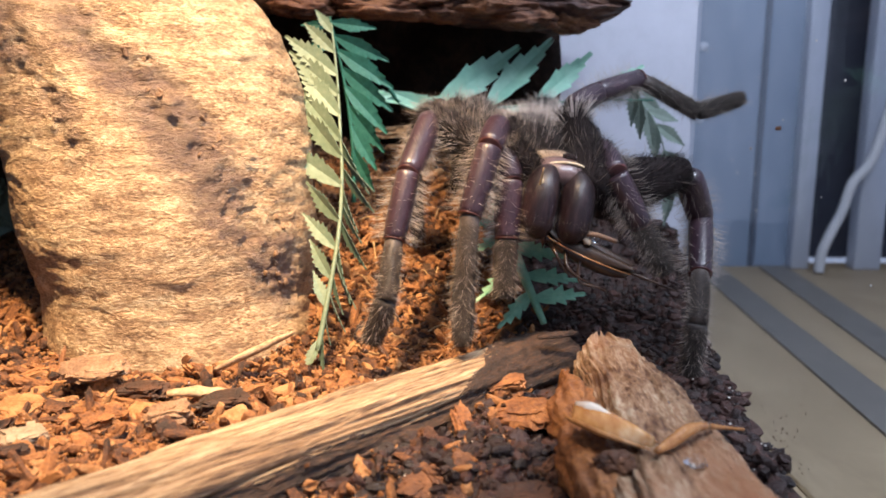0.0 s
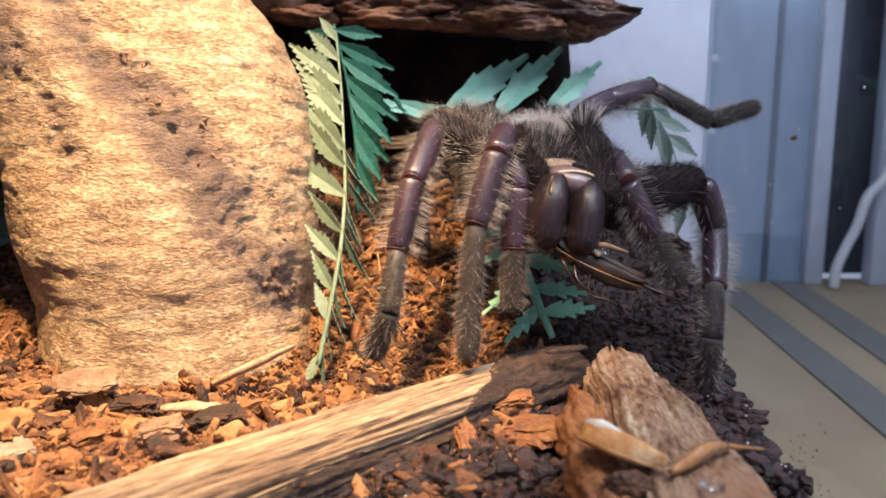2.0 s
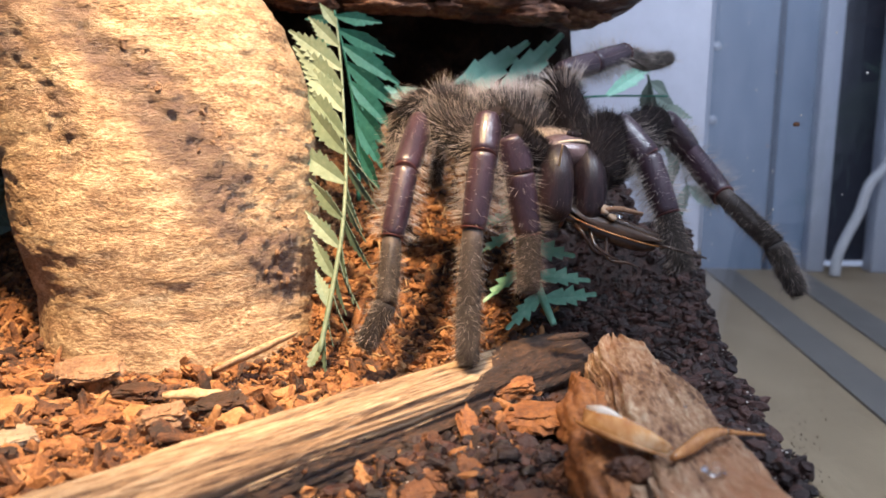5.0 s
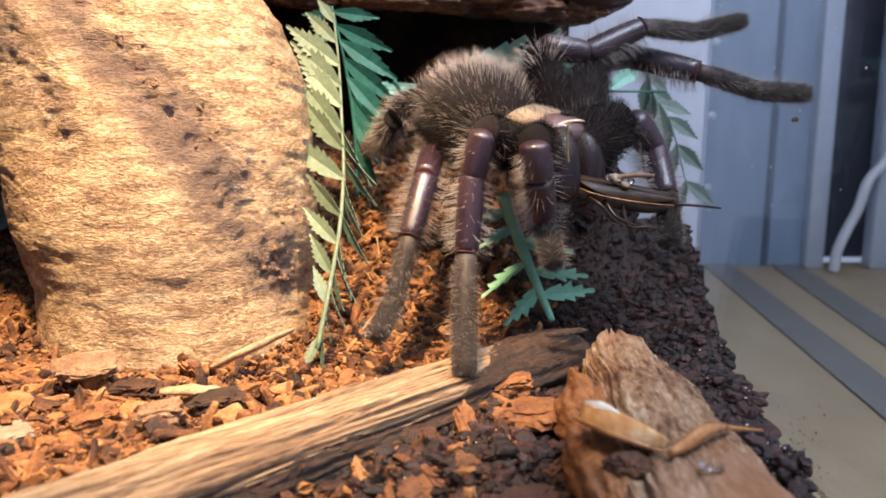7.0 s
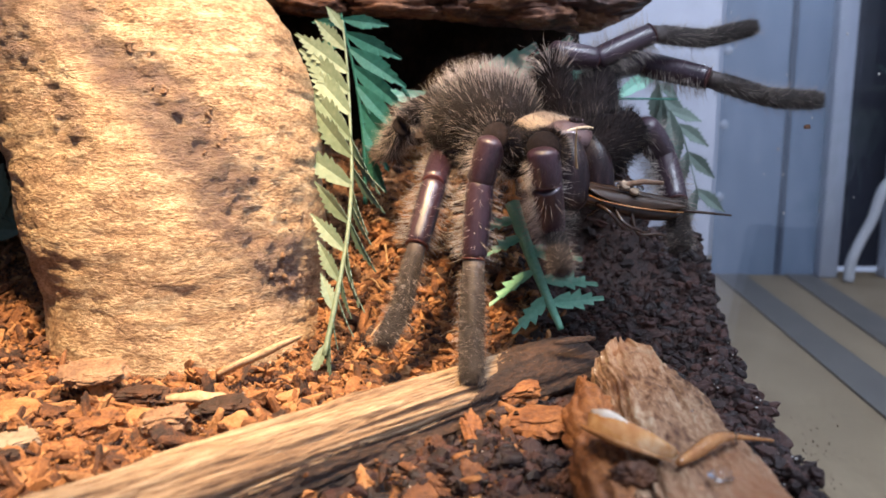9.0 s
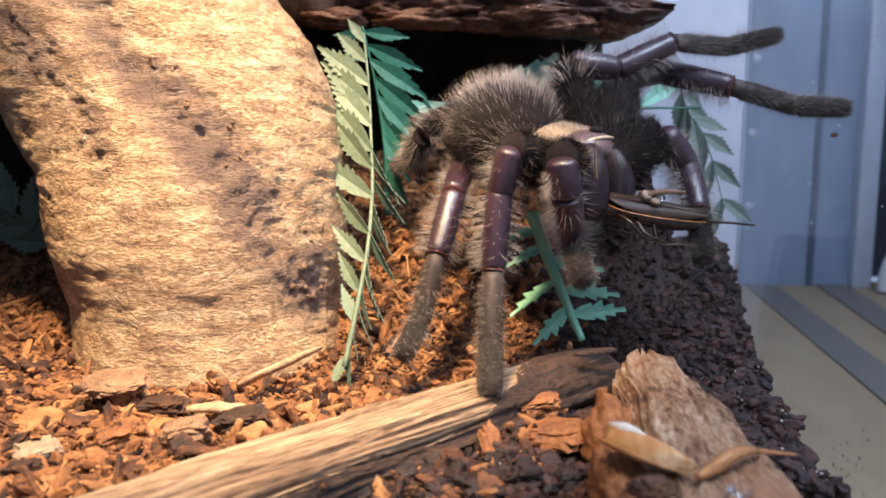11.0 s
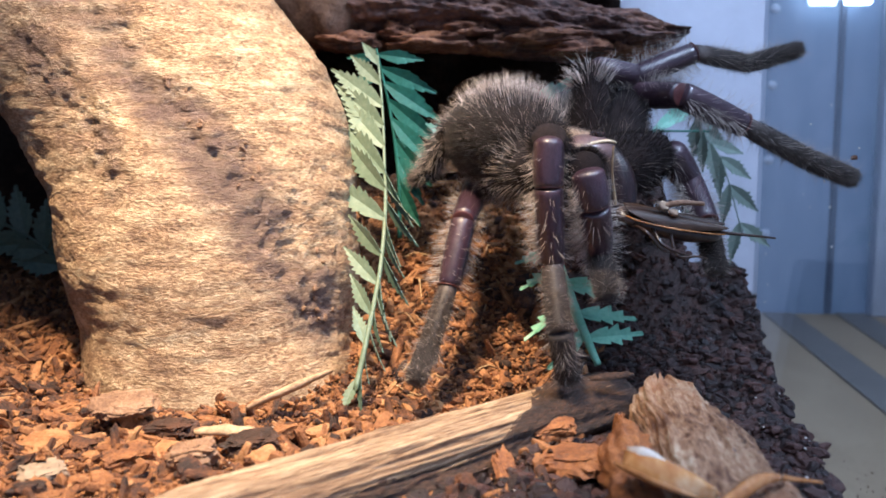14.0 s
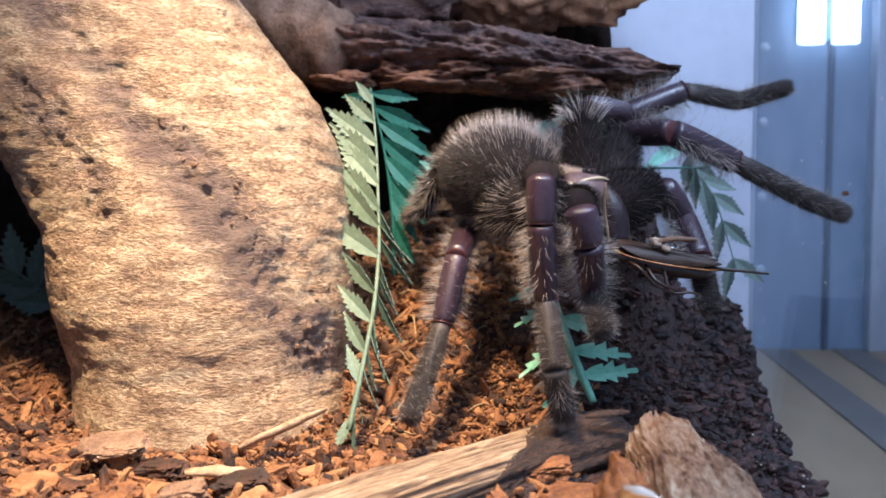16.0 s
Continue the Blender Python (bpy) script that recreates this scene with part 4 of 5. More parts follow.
def limb(kind, length, r, spider, rng, hairy=1.0, pale=False, furry=False, thigh=1.0, back=Vector((0, 0, 0))):
    """One segment along its own +z, with its bristles; its back stays nearly bare."""
    n, sides, rings = 18, 16, []
    for t in [0, 0.008, 0.025] + [k / n for k in range(1, n + 1)]:
        rr = limb_radius(kind, t, r) * (thigh + (1 - thigh) * t * t)
        z = length * t
        rings.append([(rr * math.cos(a) * 0.92, rr * math.sin(a), z) for a in [2 * math.pi * i / sides for i in range(sides)]])
    ob = part(kind, loft(rings), PLUSH if furry and kind != "tarsus" else SKIN[kind], spider, base=(0, 0, 0))
    BASES[ob.name] = Vector((0, 0, 0))

    def spots(count, lean):
        out = []
        for _ in range(int(count)):
            t, a = rng.uniform(0.2 if kind == "patella" else 0.03, 0.99) ** (0.6 if kind == "metatarsus" else 1), rng.uniform(0, 2 * math.pi)
            rr = limb_radius(kind, t, r) * (thigh + (1 - thigh) * t * t) * 0.97
            o = Vector((math.cos(a) * 0.92, math.sin(a), 0))
            if kind in ("patella", "tibia") and not furry and o.dot(back) > 0.3 and rng.random() < 0.9:
                continue
            out.append((Vector((o.x * rr, o.y * rr, t * length)), o + Vector((0, 0, lean * rng.uniform(0.6, 1.5)))))
        return out

    area = length * r / 0.3
    if pale:
        tuft = [(p, w) for p, w in spots(900, 0.7) if p.z > 0.78 * length]
        bristles("bristles", tuft, 0.55, 0.008, HAIR_PALE, ob, rng)
    if kind in ("patella", "tibia") and not furry:
        part("joint", ball((0, 0, length), (0.86 * r, 0.93 * r, 0.04), seg=16), JOINT, ob, "dark red joint skin", base=(0, 0, 0))
    if kind in ("metatarsus", "tarsus"):
        bristles("bristles", spots(2400 * area * hairy, 2.0), 0.14, 0.0024, HAIR_DARK, ob, rng)
        bristles("bristles", spots(360 * area * hairy, 0.6), 0.20, 0.0022, HAIR, ob, rng)
        bristles("bristles", spots(80 * area * hairy, 0.5), 0.36, 0.0036, FUZZ, ob, rng)
    elif kind == "femur" or furry:
        bristles("bristles", spots(1100 * area * hairy, 0.8), 0.22, 0.0038, HAIR_FUR if furry else HAIR_BLACK, ob, rng)
        bristles("bristles", spots((300 if furry else 70) * area * hairy, 0.5), 0.48, 0.0038, FUZZ if furry else HAIR, ob, rng)
    elif kind == "patella":
        bristles("bristles", spots(120 * area * hairy, 1.2), 0.14, 0.0035, HAIR_DARK, ob, rng)
        bristles("bristles", [(p, w) for p, w in spots(200 * area * hairy, 0.4) if p.z > 0.3 * length], 0.40, 0.0040, FUZZ, ob, rng)
    else:
        bristles("bristles", spots(150 * area * hairy, 1.2), 0.16, 0.0035, HAIR_DARK, ob, rng)
        bristles("bristles", spots(420 * area * hairy, 0.3), 0.50, 0.0042, FUZZ, ob, rng)
    return ob


def body_frame(o, f, roll=0):
    """roll: degrees by which the body leans over to its left side."""
    f = Vector(f).normalized()
    r = Matrix.Rotation(radians(-roll), 3, f) @ f.cross(Vector((0, 0, 1))).normalized()
    m = Matrix((r, f, r.cross(f))).transposed().to_4x4()
    m.translation = Vector(o)
    return m


BODY = {
    "A": ((3.16, 19.50, 4.88), (0.050, -0.994, -0.02), 11),
    "B": ((2.39, 19.70, 5.76), (0.620, -0.775, -0.120), 0),
    "C": ((2.05, 19.70, 6.14), (0.620, -0.775, -0.120), 0),
    "A4": ((2.95, 19.54, 5.10), (0.157, -0.982, -0.03), 9),
}
# the prey: bite, tail, and the way its back faces
PREY_AT = {
    "A": ((2.78, 18.10, 3.68), (5.10, 17.70, 2.57), (0.1, -0.45, 0.9)),
    "B": ((3.30, 18.10, 4.59), (5.05, 18.20, 4.26), (0.1, -0.45, 0.9)),
    "C": ((3.31, 18.10, 4.83), (5.11, 18.20, 4.47), (0.1, -0.45, 0.9)),
    "A4": ((2.88, 18.10, 3.85), (5.09, 17.79, 2.87), (0.1, -0.45, 0.9)),
}

LEG_POSES = {}


def leg_pose(leg, key, *joints):
    LEG_POSES.setdefault(leg, {})[key] = [Vector(j) for j in joints]


leg_pose("leg_front_near", "A", (1.46, 18.91, 6.34), (1.07, 17.82, 5.66), (0.60, 17.23, 4.15), (0.45, 16.70, 2.48), (0.42, 16.32, 1.33))
leg_pose("leg_front_near", "B", (1.21, 17.80, 5.60), (0.97, 17.88, 4.67), (0.84, 17.47, 3.03), (0.77, 16.37, 1.68), (0.75, 15.49, 0.85))
leg_pose("leg_front_near", "L", (1.38, 17.09, 6.79), (1.41, 18.24, 6.10), (1.25, 17.05, 4.92), (1.06, 15.47, 4.20), (1.03, 14.28, 3.95))
leg_pose("leg_front_near", "C", (1.57, 17.80, 6.08), (1.57, 17.74, 5.38), (1.70, 18.10, 3.73), (1.79, 16.92, 2.44), (2.04, 17.27, 1.31))
leg_pose("leg_second_near", "A", (-0.00, 20.01, 6.20), (-0.59, 18.44, 4.82), (-0.91, 17.80, 3.32), (-1.05, 16.80, 2.11), (-1.41, 16.94, 1.07))
leg_pose("leg_second_near", "B", (-0.01, 21.33, 5.33), (-0.30, 19.35, 4.47), (-0.66, 18.41, 3.13), (-1.00, 17.75, 1.73), (-1.37, 16.90, 1.11))
leg_pose("leg_second_near", "C", (-0.04, 21.51, 5.25), (-0.39, 19.55, 4.34), (-0.71, 18.87, 2.84), (-1.10, 17.89, 1.65), (-1.35, 17.01, 1.03))
leg_pose("leg_third_near", "A", (0.41, 20.81, 6.45), (-0.29, 21.25, 5.98), (-0.50, 21.54, 4.60), (-0.45, 22.11, 3.29), (-0.36, 22.84, 2.53))
leg_pose("leg_third_near", "B", (-0.46, 21.11, 6.50), (-1.09, 20.76, 5.89), (-1.49, 21.95, 5.22), (-2.01, 23.27, 5.06), (-2.48, 24.21, 4.91))
leg_pose("leg_third_near", "C", (-0.24, 21.45, 7.13), (-0.88, 21.28, 6.44), (-1.45, 22.16, 5.49), (-2.00, 23.47, 5.26), (-2.53, 24.34, 4.98))
leg_pose("palp_near", "A", (1.74, 18.62, 5.46), (1.82, 18.23, 4.65), (1.76, 17.88, 3.32), (1.67, 17.44, 1.98))
leg_pose("palp_near", "B", (2.09, 17.41, 5.47), (2.22, 17.57, 4.60), (2.49, 18.34, 3.49), (2.57, 17.14, 2.76))
leg_pose("palp_near", "C", (2.28, 17.29, 5.66), (2.48, 17.44, 4.81), (2.72, 18.26, 3.72), (2.76, 17.09, 2.93))
leg_pose("palp_far", "A", (4.15, 19.52, 5.46), (4.37, 18.41, 4.87), (5.07, 18.51, 3.64), (5.52, 17.68, 2.61))
leg_pose("palp_far", "A3", (4.16, 19.49, 5.48), (4.35, 18.43, 4.80), (4.90, 18.05, 3.53), (5.33, 17.63, 2.27))
leg_pose("palp_far", "B", (4.62, 19.33, 5.97), (5.37, 19.97, 5.17), (5.47, 19.02, 4.10), (5.37, 18.02, 3.14))
leg_pose("palp_far", "C", (4.39, 19.44, 6.10), (5.08, 20.18, 5.32), (5.26, 19.14, 4.35), (5.30, 18.26, 3.28))
leg_pose("leg_front_far", "A", (6.42, 19.19, 4.91), (7.08, 19.89, 3.60), (6.68, 18.55, 2.40), (6.11, 16.96, 1.56), (6.03, 17.02, 0.20))
leg_pose("leg_front_far", "B", (3.98, 21.07, 7.37), (5.21, 22.08, 7.56), (6.83, 21.24, 7.11), (8.62, 21.56, 6.63), (9.97, 21.52, 6.57))
leg_pose("leg_front_far", "U", (4.05, 21.47, 7.24), (4.71, 20.00, 7.41), (6.31, 20.91, 7.54), (7.89, 21.89, 7.83), (9.03, 22.61, 7.96))
leg_pose("leg_front_far", "D1", (4.13, 20.69, 7.77), (4.92, 19.36, 7.32), (6.38, 19.72, 6.23), (7.46, 20.31, 4.79), (8.19, 20.57, 3.69))
leg_pose("leg_front_far", "D2", (4.27, 20.72, 7.68), (5.00, 19.40, 7.11), (6.16, 19.59, 5.67), (6.83, 19.37, 3.88), (7.19, 19.26, 2.57))
leg_pose("leg_front_far", "C", (3.91, 21.31, 7.49), (4.83, 20.00, 7.37), (6.47, 20.50, 6.68), (8.15, 20.71, 5.83), (9.40, 20.84, 5.32))
leg_pose("leg_second_far", "A", (3.62, 20.62, 6.36), (4.48, 21.39, 6.78), (5.81, 22.18, 7.19), (7.46, 21.93, 6.27), (8.80, 22.09, 6.70))
leg_pose("leg_second_far", "M", (3.60, 20.43, 6.44), (4.27, 21.32, 6.90), (4.97, 22.74, 6.80), (5.55, 24.52, 6.60), (6.04, 25.84, 6.54))
leg_pose("leg_second_far", "B", (2.48, 20.51, 7.85), (3.87, 20.73, 7.68), (5.31, 20.98, 8.36), (6.97, 21.90, 8.33), (8.34, 21.98, 8.67))
leg_pose("leg_second_far", "C", (2.72, 20.79, 8.08), (3.98, 21.16, 7.90), (5.45, 21.33, 8.51), (7.12, 22.22, 8.33), (8.48, 22.23, 8.72))
leg_pose("leg_third_far", "A", (4.20, 21.97, 5.84), (4.67, 22.69, 5.67), (4.73, 23.54, 4.32), (4.69, 23.97, 3.07), (4.81, 24.48, 2.29))
leg_pose("leg_third_far", "B", (3.22, 22.46, 6.87), (3.58, 23.20, 6.58), (3.81, 23.79, 5.11), (3.84, 24.29, 3.90), (3.91, 24.55, 3.00))
leg_pose("leg_third_far", "C", (3.20, 22.49, 7.05), (3.54, 23.25, 6.77), (3.72, 23.88, 5.32), (3.73, 24.42, 4.12), (3.78, 24.73, 3.23))
leg_pose("leg_fourth_near", "A", (1.25, 22.35, 6.44), (1.06, 23.19, 6.21), (0.87, 24.17, 4.94), (0.82, 24.94, 3.83), (0.80, 25.53, 3.23))
leg_pose("leg_fourth_near", "B", (0.33, 22.41, 6.69), (-0.06, 23.12, 6.31), (-0.22, 24.14, 5.07), (-0.30, 24.94, 3.99), (-0.36, 25.54, 3.39))
leg_pose("leg_fourth_near", "C", (0.46, 22.55, 7.07), (0.06, 23.26, 6.71), (-0.12, 24.30, 5.49), (-0.22, 25.12, 4.42), (-0.29, 25.73, 3.85))
leg_pose("leg_fourth_far", "A", (3.03, 22.65, 6.54), (3.42, 23.61, 6.39), (3.63, 24.29, 5.29), (3.80, 24.96, 4.20), (3.94, 25.55, 3.42))
leg_pose("leg_fourth_far", "B", (2.45, 23.39, 7.05), (2.82, 24.36, 6.93), (3.00, 24.89, 5.76), (3.15, 25.58, 4.68), (3.27, 26.17, 3.91))
leg_pose("leg_fourth_far", "C", (2.35, 23.38, 7.43), (2.69, 24.36, 7.33), (2.84, 24.92, 6.16), (2.96, 25.65, 5.11), (3.05, 26.27, 4.36))

# leg: where it joins the body, its thickness, when it holds which pose
LONG = (("A", 0.0), ("A", 3.6), ("A", 4.2), ("B", 6.2), ("B", 11.45), ("C", 12.0), ("C", 16.0))
LEGS = {
    "leg_front_near": ((0.8, 0.6, -0.5), 0.34, (("A", 0.0), ("A", 4.2), ("B", 6.2), ("B", 11.5), ("L", 11.75), ("C", 12.05), ("C", 16.0))),
    "leg_second_near": ((0.9, 0.15, -0.5), 0.33, LONG),
    "leg_third_near": ((0.85, -0.3, -0.45), 0.30, LONG),
    "leg_fourth_near": ((0.7, -0.75, -0.4), 0.30, LONG),
    "palp_near": ((0.45, 0.95, -0.5), 0.35, LONG),
    "palp_far": ((-0.45, 0.95, -0.5), 0.35, (("A", 0.0), ("A", 3.1), ("A3", 3.5), ("A3", 4.2), ("B", 6.2), ("B", 11.45), ("C", 12.0), ("C", 16.0))),
    "leg_front_far": ((-0.8, 0.6, -0.4), 0.34, (("A", 0.0), ("A", 4.2), ("B", 6.2), ("B", 12.18), ("U", 12.3), ("D1", 12.48), ("D2", 12.66), ("D2", 12.76), ("C", 13.05), ("C", 16.0))),
    "leg_second_far": ((-0.9, 0.15, -0.4), 0.33, (("A", 0.0), ("A", 3.75), ("M", 4.1), ("B", 6.2), ("B", 11.45), ("C", 12.0), ("C", 16.0))),
    "leg_third_far": ((-0.85, -0.3, -0.25), 0.30, LONG),
    "leg_fourth_far": ((-0.7, -0.75, -0.25), 0.30, LONG),
}
HELD_IN = {"A": "A", "A3": "A", "M": "A", "B": "B", "L": "C", "U": "C", "D1": "C", "D2": "C", "C": "C"}
BODY_KEYS = (("A", 0.0), ("A", 3.4), ("A4", 4.2), ("B", 6.2), ("B", 11.5), ("C", 11.95), ("C", 16.0))
NAMES_LEG, NAMES_PALP = ("femur", "patella", "tibia", "metatarsus", "tarsus"), ("femur", "patella", "tibia", "tarsus")
SEGMENTS = {}
THIGH = {"leg_front_near": 0.85, "palp_near": 0.78, "palp_far": 1.5, "leg_front_far": 1.45, "leg_second_far": 1.1, "leg_second_near": 1.25, "leg_third_near": 1.4, "leg_fourth_near": 1.4}


def ball(centre, radii, turn=(0, 0, 0), seg=28, rough=0.0, freq=2.0):
    bm = bmesh.new()
    bmesh.ops.create_uvsphere(bm, u_segments=seg, v_segments=seg // 2, radius=1)
    m = Matrix.Translation(centre) @ Euler([radians(a) for a in turn]).to_matrix().to_4x4() @ Matrix.Diagonal((*radii, 1))
    for v in bm.verts:
        if rough:
            v.co *= 1 + rough * fbm(v.co * freq, 3)
        v.co = m @ v.co
    return bm


def shell_spots(centre, radii, count, rng, lean=(0, -0.8, 0), keep=lambda d: True):
    out = []
    while len(out) < count:
        d = Vector((rng.gauss(0, 1), rng.gauss(0, 1), rng.gauss(0, 1))).normalized()
        if not keep(d):
            continue
        p = Vector((d.x * radii[0], d.y * radii[1], d.z * radii[2])) * 0.98 + Vector(centre)
        nrm = Vector((d.x / radii[0], d.y / radii[1], d.z / radii[2])).normalized()
        out.append((p, nrm + Vector(lean) * rng.uniform(0.5, 1.3)))
    return out


def jaw(s):
    """One chelicera: broad and bulging under the head, narrowing to the fang, flattened on its inner side."""
    axis = spline([(s * 0.36 + 0.1, 0.95, -0.12), (s * 0.39 + 0.14, 1.26, -0.34), (s * 0.40 + 0.16, 1.46, -0.66), (s * 0.40 + 0.16, 1.56, -1.12), (s * 0.37 + 0.16, 1.55, -1.60)], 7)
    rings = []
    for k, c in enumerate(axis):
        t = k / (len(axis) - 1)
        d = (axis[min(k + 1, len(axis) - 1)] - axis[max(k - 1, 0)]).normalized()
        a = Vector((1, 0, 0))
        b = a.cross(d).normalized()
        r = 0.46 * (0.72 + 0.28 * math.sin(math.pi * (0.15 + 0.65 * t))) * min(1, 0.5 + 4 * t, 0.35 + 0.65 * math.sqrt(min(1, 6 * (1 - t))))
        ring = []
        for i in range(24):
            g = 2 * math.pi * i / 24
            u = math.cos(g)
            if u * s < 0:
                u *= 0.80
            ring.append(c + a * (u * r) + b * (math.sin(g) * r * 1.12))
        rings.append(ring)
    return loft(rings)


def build_spider():
    rng = random.Random(11)
    spider = tagged(new("tarantula"), "large dark brown hairy tarantula standing over its prey", "spider")
    BASES[spider.name] = Vector((0, 0, 0))
    ca, ra = (0, 0, 0.0), (1.0, 1.12, 0.46)
    carapace = part("carapace", ball(ca, ra, rough=0.03), CARAPACE, spider, "tan carapace with a short silky down")
    bristles("bristles", shell_spots(ca, ra, 1500, rng, lean=(0, -1.6, 0), keep=lambda d: d.z > 0.0), 0.12, 0.006, HAIR, carapace, rng)
    cb, rb = (0.42, -1.68, 0.02), (1.42, 1.70, 1.27)
    abdomen = part("abdomen", ball(cb, rb, rough=0.03), PLUSH, spider, "dark furry abdomen with long pinkish bristles")
    bristles("bristles", shell_spots(cb, rb, 32000, rng, lean=(0.2, -1.4, -0.3)), 0.18, 0.0028, HAIR_FUR, abdomen, rng, 1.0)
    bristles("bristles", shell_spots(cb, rb, 800, rng, lean=(0, -0.8, -0.2)), 0.40, 0.0026, HAIR, abdomen, rng, 0.6)
    bristles("bristles", shell_spots(cb, rb, 900, rng, lean=(0, -0.4, 0.4), keep=lambda d: d.z > 0.2 and d.z ** 3 > rng.random()), 0.48, 0.0042, HAIR_PALE, abdomen, rng)
    part("caput", ball((0.05, 0.84, -0.04), (0.78, 0.66, 0.42)), CAPUT, spider, "glossy brown head region")
    part("pedicel", ball((0, -1.0, 0.05), (0.4, 0.5, 0.35)), VELVET, spider)
    for s in (-1, 1):
        part("spinneret", tube([Vector((s * 0.22 + 0.85, -3.05, -0.1)), Vector((s * 0.3 + 0.95, -3.4, -0.2)), Vector((s * 0.34 + 1.05, -3.8, -0.35))], lambda t: 0.16 * (1.1 - 0.6 * t), 10), VELVET, spider)
    part("sternum", ball((0, 0.0, -0.40), (0.78, 0.98, 0.36)), VELVET, spider)
    part("clypeus", tube(spline([(1.0, 0.62, -0.38), (0.80, 0.98, -0.02), (0.40, 1.24, 0.20), (0.0, 1.33, 0.27), (-0.40, 1.24, 0.20), (-0.80, 0.98, -0.02), (-1.0, 0.62, -0.38)], 6), lambda t: 0.035 + 0.02 * math.sin(t * 3.14), 10, 0.7), CREAM, spider, "cream-coloured front rim of the carapace")
    eyes = part("eye_mound", ball((0, 0.98, 0.36), (0.19, 0.14, 0.12)), VELVET, spider)
    for x, y in ((-0.1, 1.09), (0.1, 1.09), (-0.16, 0.98), (0.16, 0.98)):
        part("eye", ball((x, y, 0.41), (0.04, 0.04, 0.04), seg=10), FANG, eyes)
    for s in (-1, 1):
        ch = part("chelicera", jaw(s), JAW, spider, "glossy purple-black chelicera")
        bristles("bristles", shell_spots((s * 0.43 + 0.15, 1.58, -1.05), (0.40, 0.44, 0.50), 420, rng, lean=(0, 0.3, -1.6), keep=lambda d: d.z < 0.2), 0.15, 0.0028, HAIR, ch, rng)
        bristles("bristles", shell_spots((s * 0.43 + 0.15, 1.46, -0.62), (0.47, 0.52, 0.80), 700, rng, lean=(0, 0.2, -2.2)), 0.10, 0.0032, HAIR_DARK, ch, rng)
        part("fang", tube(spline([(s * 0.42, 1.66, -1.3), (s * 0.36, 1.66, -1.6), (s * 0.28, 1.45, -1.85)], 5), lambda t: 0.11 * (1.05 - t), 8), FANG, spider)
    for name, (hip, r, keys) in LEGS.items():
        kinds = NAMES_PALP if name.startswith("palp") else NAMES_LEG
        part("coxa", ball(Vector(hip) * 0.82, (r * 1.25, r * 1.25, r * 1.2), seg=16), VELVET, spider)
        chains = []
        for key, joints in LEG_POSES[name].items():
            m = body_frame(*BODY[HELD_IN[key]])
            pts = [m @ Vector(hip)] + joints
            chains.append([(b - a).length for a, b in zip(pts, pts[1:])])
        lengths = [sum(c) / len(c) for c in zip(*chains)]
        m = body_frame(*BODY["A"]).inverted()
        pts = [Vector(hip)] + [m @ j for j in LEG_POSES[name]["A"]]
        ways = [(b - a).normalized() for a, b in zip(pts, pts[1:])]
        backs = [Vector((0, 0, 1)).rotation_difference(w).inverted() @ (m.to_3x3() @ Vector((-0.15, -0.85, 0.5))) for w in ways]
        SEGMENTS[name] = [(limb(kind, l, r, spider, rng, hairy=1.7 if name.startswith("palp") else 1.0, pale=name == "leg_second_far" and kind == "femur", furry=name in ("leg_third_near", "leg_fourth_near", "leg_fourth_far") or name == "leg_second_near" and kind == "femur",
                                back=b, thigh=THIGH.get(name, 1.0) if kind == "femur" else 1.0), l) for kind, l, b in zip(kinds, lengths, backs)]
    return spider


